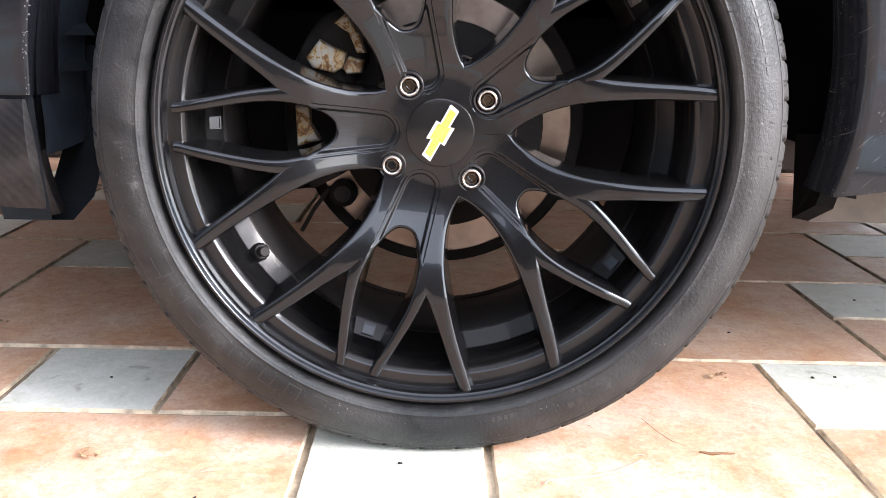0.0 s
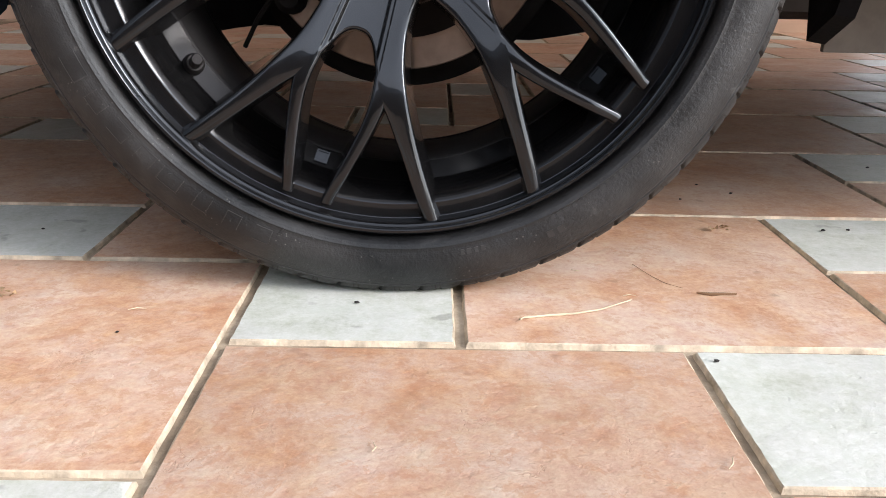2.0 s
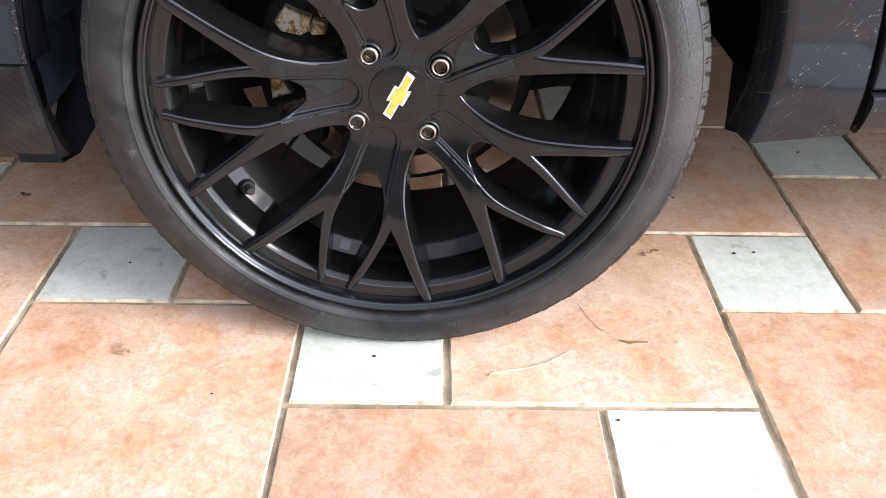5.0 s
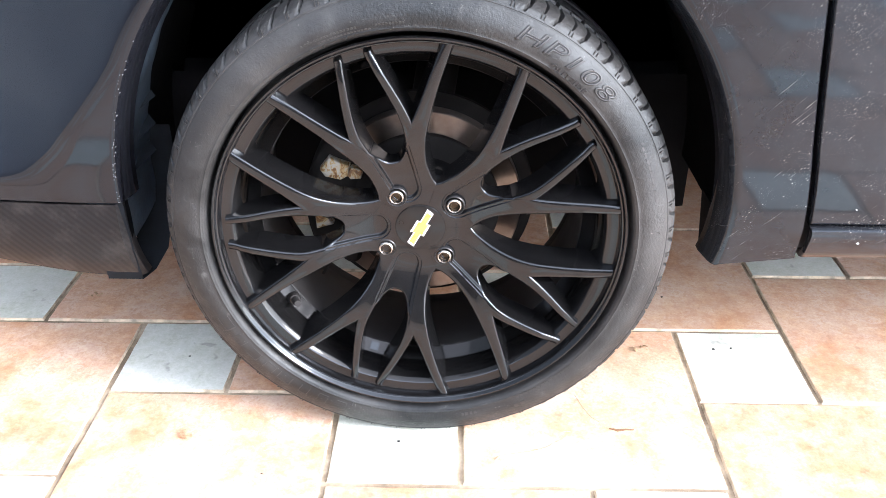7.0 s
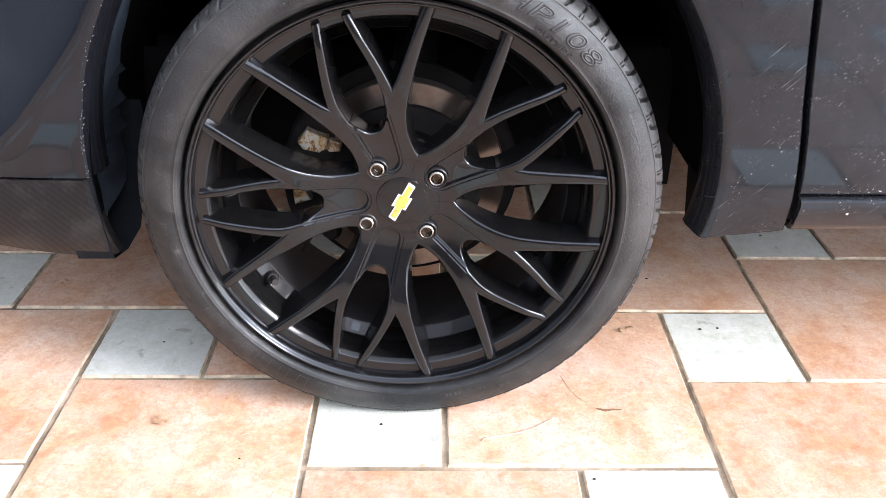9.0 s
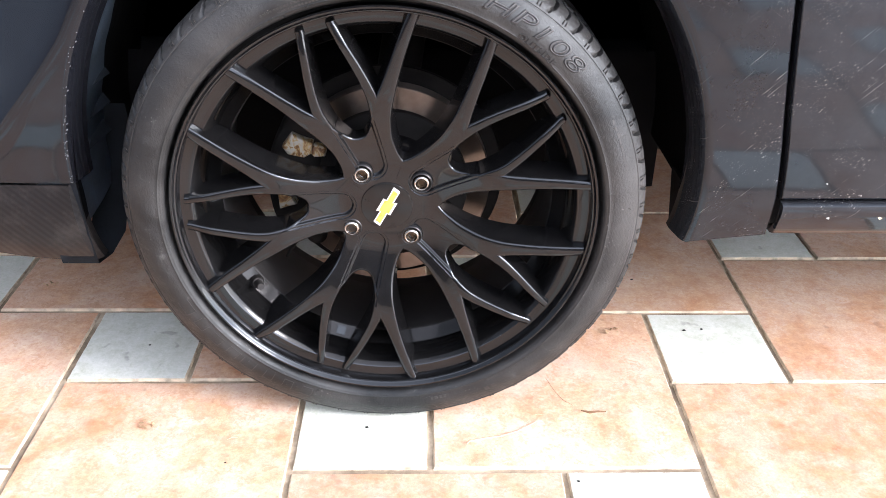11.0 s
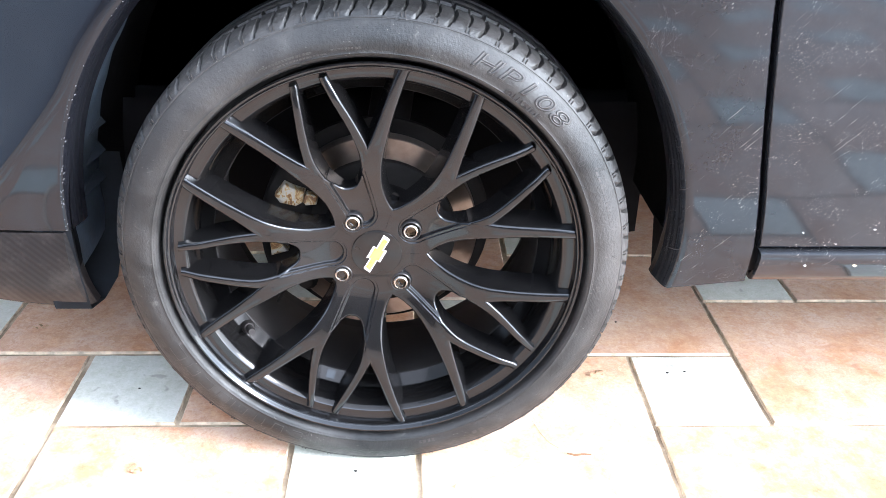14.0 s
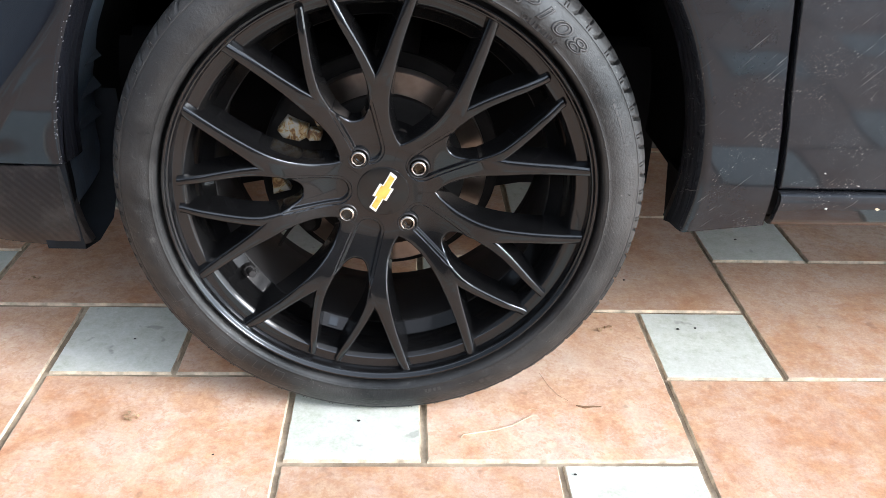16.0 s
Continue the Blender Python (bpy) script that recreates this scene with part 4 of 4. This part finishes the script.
tube(knuckle_bm, [(-0.105, 0.055, -0.062), (-0.122, 0.060, -0.085), (-0.135, 0.066, -0.108)], 0.0022, 6)
tube(knuckle_bm, [(-0.07, 0.09, -0.095), (0.10, 0.34, -0.085)], 0.014, 10)
tube(knuckle_bm, [(0.0, 0.2, 0.0), (0.0, 0.6, -0.02)], 0.016, 12)
tube(knuckle_bm, [(0.0, 0.12, 0.05), (0.02, 0.20, 0.16), (0.03, 0.24, 0.36)], 0.028, 14)
knuckle = part("wheel_carrier", knuckle_bm, DARK_METAL, car)
knuckle.location = (HX, HY, HZ)

# ---- floor litter ----
def litter(name, pts, radius, mat, label, category, taper=None):
    bm = tube(bmesh.new(), pts, radius, 6, taper)
    return tagged(new(name, mesh_from(bm, name, mat, 50)), label, category)


litter("straw", [(0.108, 0.630, 0.0020), (0.112, 0.635, 0.0016), (0.131, 0.640, 0.0015), (0.152, 0.644, 0.0016), (0.174, 0.652, 0.002), (0.203, 0.671, 0.003)], 0.0009, STRAW, "thin pale dry straw lying on a terracotta tile", "straw", [1.0, 0.8, 1.1, 1.0, 0.8, 0.4])
litter("twig", [(0.263, 0.693, 0.0014), (0.274, 0.689, 0.0016), (0.285, 0.691, 0.0014), (0.296, 0.690, 0.0018)], 0.0013, TWIG, "short brown twig lying on a terracotta tile", "twig", [0.6, 1.3, 0.9, 0.5])
litter("dry_grass", [(0.224, 0.762, 0.001), (0.233, 0.733, 0.0012), (0.242, 0.715, 0.001), (0.254, 0.703, 0.0012)], 0.00024, TWIG, "hair-thin dry grass lying on a terracotta tile", "grass")

for pts in ([(0.008, 0.446, 0.0012), (0.010, 0.450, 0.0014), (0.008, 0.456, 0.0012)], [(0.205, 0.433, 0.0012), (0.209, 0.438, 0.0016), (0.211, 0.445, 0.0012)], [(0.199, 0.684, 0.0012), (0.204, 0.686, 0.0013), (0.210, 0.685, 0.0012)], [(0.165, 0.745, 0.0011), (0.169, 0.742, 0.0013), (0.172, 0.743, 0.0011)], [(-0.196, 0.640, 0.0011), (-0.190, 0.644, 0.0013), (-0.183, 0.643, 0.0011)]):
    litter("plant_fibre", pts, 0.00045, STRAW, "tiny pale dry plant fibre on a terracotta tile", "plant fibre", [0.6, 1.0, 0.5])


def leaf_clump(x, y, size, seed, name, label):
    rng = random.Random(seed)
    bm = bmesh.new()
    for k in range(10):
        a = rng.uniform(0, 6.28)
        c = Vector((x + rng.uniform(-1, 1) * size, y + rng.uniform(-0.6, 0.6) * size, 0.0012))
        d = Vector((math.cos(a), math.sin(a), rng.uniform(0.1, 0.6))) * size * rng.uniform(0.3, 0.75)
        s = Vector((-math.sin(a), math.cos(a), rng.uniform(-0.3, 0.5))) * size * rng.uniform(0.2, 0.5)
        vs = [bm.verts.new(c), bm.verts.new(c + d * 0.5 + s), bm.verts.new(c + d), bm.verts.new(c + d * 0.5 - s * 0.4 + Vector((0, 0, size * 0.2)))]
        bm.faces.new(vs)
    for v in bm.verts:
        v.co.z = max(v.co.z, 0.0008)
    bmesh.ops.solidify(bm, geom=bm.faces[:], thickness=0.0004)
    return tagged(new(name, mesh_from(bm, name, LEAF, 30)), label, "leaf litter")


leaf_clump(0.337, 0.875, 0.010, 3, "dry_leaf", "curled brown dry leaf crumbs on a terracotta tile")
leaf_clump(-0.304, 0.667, 0.010, 5, "dry_leaf", "curled brown dry leaf crumbs on a terracotta tile")
leaf_clump(-0.559, 1.005, 0.009, 8, "dry_leaf", "flat brown dry leaf in the shade of the car")


def crumb(x, y, r, seed):
    rng = random.Random(seed)
    bm = bmesh.new()
    bmesh.ops.create_icosphere(bm, subdivisions=1, radius=r)
    for v in bm.verts:
        v.co = Vector((x + v.co.x * rng.uniform(0.6, 1.6), y + v.co.y * rng.uniform(0.5, 1.0), 0.0004 + max(0.0, v.co.z + r * 0.5) * 0.6))
    return tagged(new("crumb", mesh_from(bm, "crumb", CRUMB_SIPE_BLACK, 60)), "tiny black crumb of dirt on the tiles", "dirt crumb", group="dirt crumbs on the floor")


for i, (x, y, r) in enumerate(((-0.020, 0.662, 0.0020), (0.450, 0.875, 0.0026), (0.478, 0.878, 0.0022), (0.240, 0.566, 0.0020), (-0.350, 0.840, 0.0018), (0.33, 0.99, 0.0018), (0.40, 1.02, 0.0022), (0.37, 1.06, 0.0018), (-0.19, 0.60, 0.0015), (0.30, 1.12, 0.0016), (0.64, 1.17, 0.0024))):
    crumb(x, y, r, i)


# ---- raised lettering on the tyre ----
def sidewall_y(r):
    return curve_through([(0.2479, -0.0378), (0.2500, -0.0416), (0.2537, -0.0432), (0.2570, -0.0440), (0.2600, -0.0445), (0.2630, -0.0447), (0.2660, -0.0446), (0.2690, -0.0441), (0.2720, -0.0432), (0.2750, -0.0420), (0.2780, -0.0406), (0.2810, -0.0391), (0.2852, -0.0367)], r)


def arc_text(body, size, radius, start, end, bevel, outline, slant=0.0):
    """Letters bent round the wheel, tops outward, from one angle to another (degrees)."""
    cu = bpy.data.curves.new("letters", "FONT")
    cu.body = body
    cu.size = size
    cu.space_character = 1.12
    cu.shear = slant
    cu.resolution_u = 4
    if outline:
        cu.fill_mode = "NONE"
        cu.bevel_depth = bevel
        cu.bevel_resolution = 1
    else:
        cu.extrude = bevel
    tmp = bpy.data.objects.new("letters", cu)
    scene.collection.objects.link(tmp)
    me = bpy.data.meshes.new_from_object(tmp.evaluated_get(bpy.context.evaluated_depsgraph_get()))
    bpy.data.objects.remove(tmp)
    fine = bmesh.new()
    fine.from_mesh(me)
    long_edges = [e for e in fine.edges if e.calc_length() > size * 0.12]
    bmesh.ops.subdivide_edges(fine, edges=long_edges, cuts=6)
    fine.to_mesh(me)
    fine.free()
    xs = [v.co.x for v in me.vertices]
    x0, x1 = min(xs), max(xs)
    for v in me.vertices:
        a = radians(start + (end - start) * (v.co.x - x0) / (x1 - x0))
        r = radius + v.co.y
        v.co = Vector((r * math.cos(a), sidewall_y(r) - 0.0004 - v.co.z, r * math.sin(a)))
    me.materials.append(LETTER)
    return me


def lettering(me, label):
    ob = new("lettering", me)
    ob.parent = wheel
    ob["label"] = label


lettering(arc_text("HP108", 0.0225, 0.2640, 67.5, 40.5, 0.0008, True, 0.25), "raised outlined tyre lettering")
lettering(arc_text("OUTSIDE", 0.0088, 0.2535, 57.0, 46.3, 0.0011, False), "small raised tyre lettering")


def bars(a0, a1, r, count, height, seed, label, hollow=False):
    """Raised bars where the moulded writing is too small to read."""
    rng = random.Random(seed)
    bm = bmesh.new()
    for k in range(count):
        b0 = a0 + (a1 - a0) * k / count
        b1 = b0 + (a1 - a0) / count * rng.uniform(0.45, 0.8)
        pieces = [(b0, b1, r - height / 2, r + height / 2)]
        if hollow:
            edge, turn = 0.0005, (b1 - b0) * 0.05
            pieces = [(b0, b1, r + height / 2 - edge, r + height / 2), (b0, b1, r - height / 2, r - height / 2 + edge),
                      (b0, b0 + turn, r - height / 2 + edge, r + height / 2 - edge), (b1 - turn, b1, r - height / 2 + edge, r + height / 2 - edge)]
            pieces.pop(rng.randrange(4))
        for c0, c1, low, high in pieces:
            rows = []
            for j in range(4):
                a = radians(c0 + (c1 - c0) * j / 3)
                row = [(low, 0.0003)] + [(low + (high - low) * q / 3, -0.00045) for q in range(4)] + [(high, 0.0003)]
                rows.append([bm.verts.new((q * math.cos(a), sidewall_y(q) + y, q * math.sin(a))) for q, y in row])
            grid_faces(bm, rows)
            bm.faces.new(rows[0])
            bm.faces.new(rows[-1])
    ob = part("lettering", bm, LETTER, wheel, label, 30)
    return ob


bars(117, 103, 0.2600, 17, 0.0021, 1, "fine raised tyre marking")
bars(113, 100, 0.2560, 16, 0.0018, 2, "fine raised tyre marking")
bars(99, 92, 0.2590, 9, 0.0020, 3, "fine raised tyre marking")
bars(36, 29, 0.2640, 3, 0.0080, 4, "raised tyre marking", True)
bars(27, 12, 0.2740, 9, 0.0022, 5, "fine raised tyre marking")
bars(-42, -62, 0.2560, 14, 0.0030, 6, "fine raised tyre marking")
bars(-60, -64, 0.2680, 2, 0.0060, 9, "raised tyre marking")
bars(-74, -79, 0.2600, 4, 0.0042, 7, "raised tyre marking")
bars(-112, -158, 0.2645, 8, 0.0130, 8, "worn raised tyre marking", True)

# fine rubber hairs left by the mould
rng = random.Random(11)
hair_bm = bmesh.new()
for k in range(46):
    a = radians(rng.uniform(0, 360))
    r = rng.choice((0.2535, 0.258, 0.276, 0.279)) + rng.uniform(-0.002, 0.002)
    p = Vector((r * math.cos(a), sidewall_y(r), r * math.sin(a)))
    t = Vector((rng.uniform(-1, 1), -0.5, rng.uniform(-1, 1))).normalized() * rng.uniform(0.003, 0.006)
    tube(hair_bm, [p, p + t * 0.5 + Vector((0, -0.0006, 0)), p + t], 0.00035, 4)
tagged(part("rubber_hairs", hair_bm, RUBBER, wheel), kind="stuff")

# ---- floor tiles ----
BIG, SMALL, JOINT = 0.337, 0.172, 0.0088
START = Vector((-0.111, 0.587))


def tile_mesh(name, side, mat, seed):
    """A tile with worn, uneven edges; its lower left corner is at the origin."""
    rng = random.Random(seed)
    bm = bmesh.new()
    lo, hi = JOINT / 2, side - JOINT / 2
    m = 18
    line = []
    for cx, cy, dx, dy in ((lo, lo, 1, 0), (hi, lo, 0, 1), (hi, hi, -1, 0), (lo, hi, 0, -1)):
        for k in range(m):
            f = k / m * (hi - lo)
            line.append((cx + dx * f, cy + dy * f))
    c = side / 2
    foot, rim, top = [], [], []
    for x, y in line:
        j = rng.uniform(-0.0006, 0.0006)
        w = rng.uniform(0.0005, 0.0013)
        sx, sy = math.copysign(1, x - c), math.copysign(1, y - c)
        edge_x, edge_y = abs(x - c) > c - JOINT, abs(y - c) > c - JOINT
        spread = 0.0019 + rng.uniform(-0.0003, 0.0003)
        foot.append(bm.verts.new((x + sx * spread * edge_x, y + sy * spread * edge_y, -0.0075)))
        rim.append(bm.verts.new((x + j * edge_x, y + j * edge_y, -0.0009 + rng.uniform(-0.0003, 0.0002))))
        top.append(bm.verts.new((x - (sx * w if edge_x else 0), y - (sy * w if edge_y else 0), rng.uniform(-0.0002, 0.0001))))
    grid_faces(bm, [foot, rim, top], close_cols=True)
    for f in bm.faces:
        f.material_index = 1
    bm.faces.new(top)
    me = mesh_from(bm, name, mat, 25)
    me.materials.append(BISQUE)
    return me


big_kinds = [tile_mesh("tile", BIG, TERRACOTTA, 20 + k) for k in range(5)]
small_kinds = [tile_mesh("tile", SMALL, PALE, 40 + k) for k in range(4)]
rng = random.Random(4)
far = []
for i in range(-40, 41):
    for j in range(-40, 41):
        s = START + Vector((i * BIG + j * SMALL, -i * SMALL + j * BIG))
        for kinds, corner, side in ((small_kinds, s, SMALL), (big_kinds, s + Vector((SMALL, 0)), BIG)):
            if not (-6.4 < corner.x < 7.4 - side and -5.4 < corner.y < 3.63 - side):
                continue
            me = rng.choice(kinds)
            drop = rng.uniform(-0.0006, 0.0004)
            if -1.55 < corner.x < 1.75 and -0.75 < corner.y < 3.6:
                ob = new("tile", me)
                ob.location = (corner.x + rng.uniform(-0.0008, 0.0008), corner.y + rng.uniform(-0.0008, 0.0008), drop)
                ob.parent = floor
            else:
                far.append((kinds is big_kinds, me, Vector((corner.x, corner.y, drop))))
for big, mat in ((True, TERRACOTTA), (False, PALE)):
    verts, faces, slots = [], [], []
    for is_big, me, at in far:
        if is_big == big:
            base = len(verts)
            verts += [tuple(v.co + at) for v in me.vertices]
            faces += [[base + q for q in p.vertices] for p in me.polygons]
            slots += [p.material_index for p in me.polygons]
    joined = bpy.data.meshes.new("tiles")
    joined.from_pydata(verts, [], faces)
    joined.materials.append(mat)
    joined.materials.append(BISQUE)
    joined.polygons.foreach_set("material_index", slots)
    ob = new("tiles", joined)
    ob.parent = floor
    ob["kind"] = "stuff"
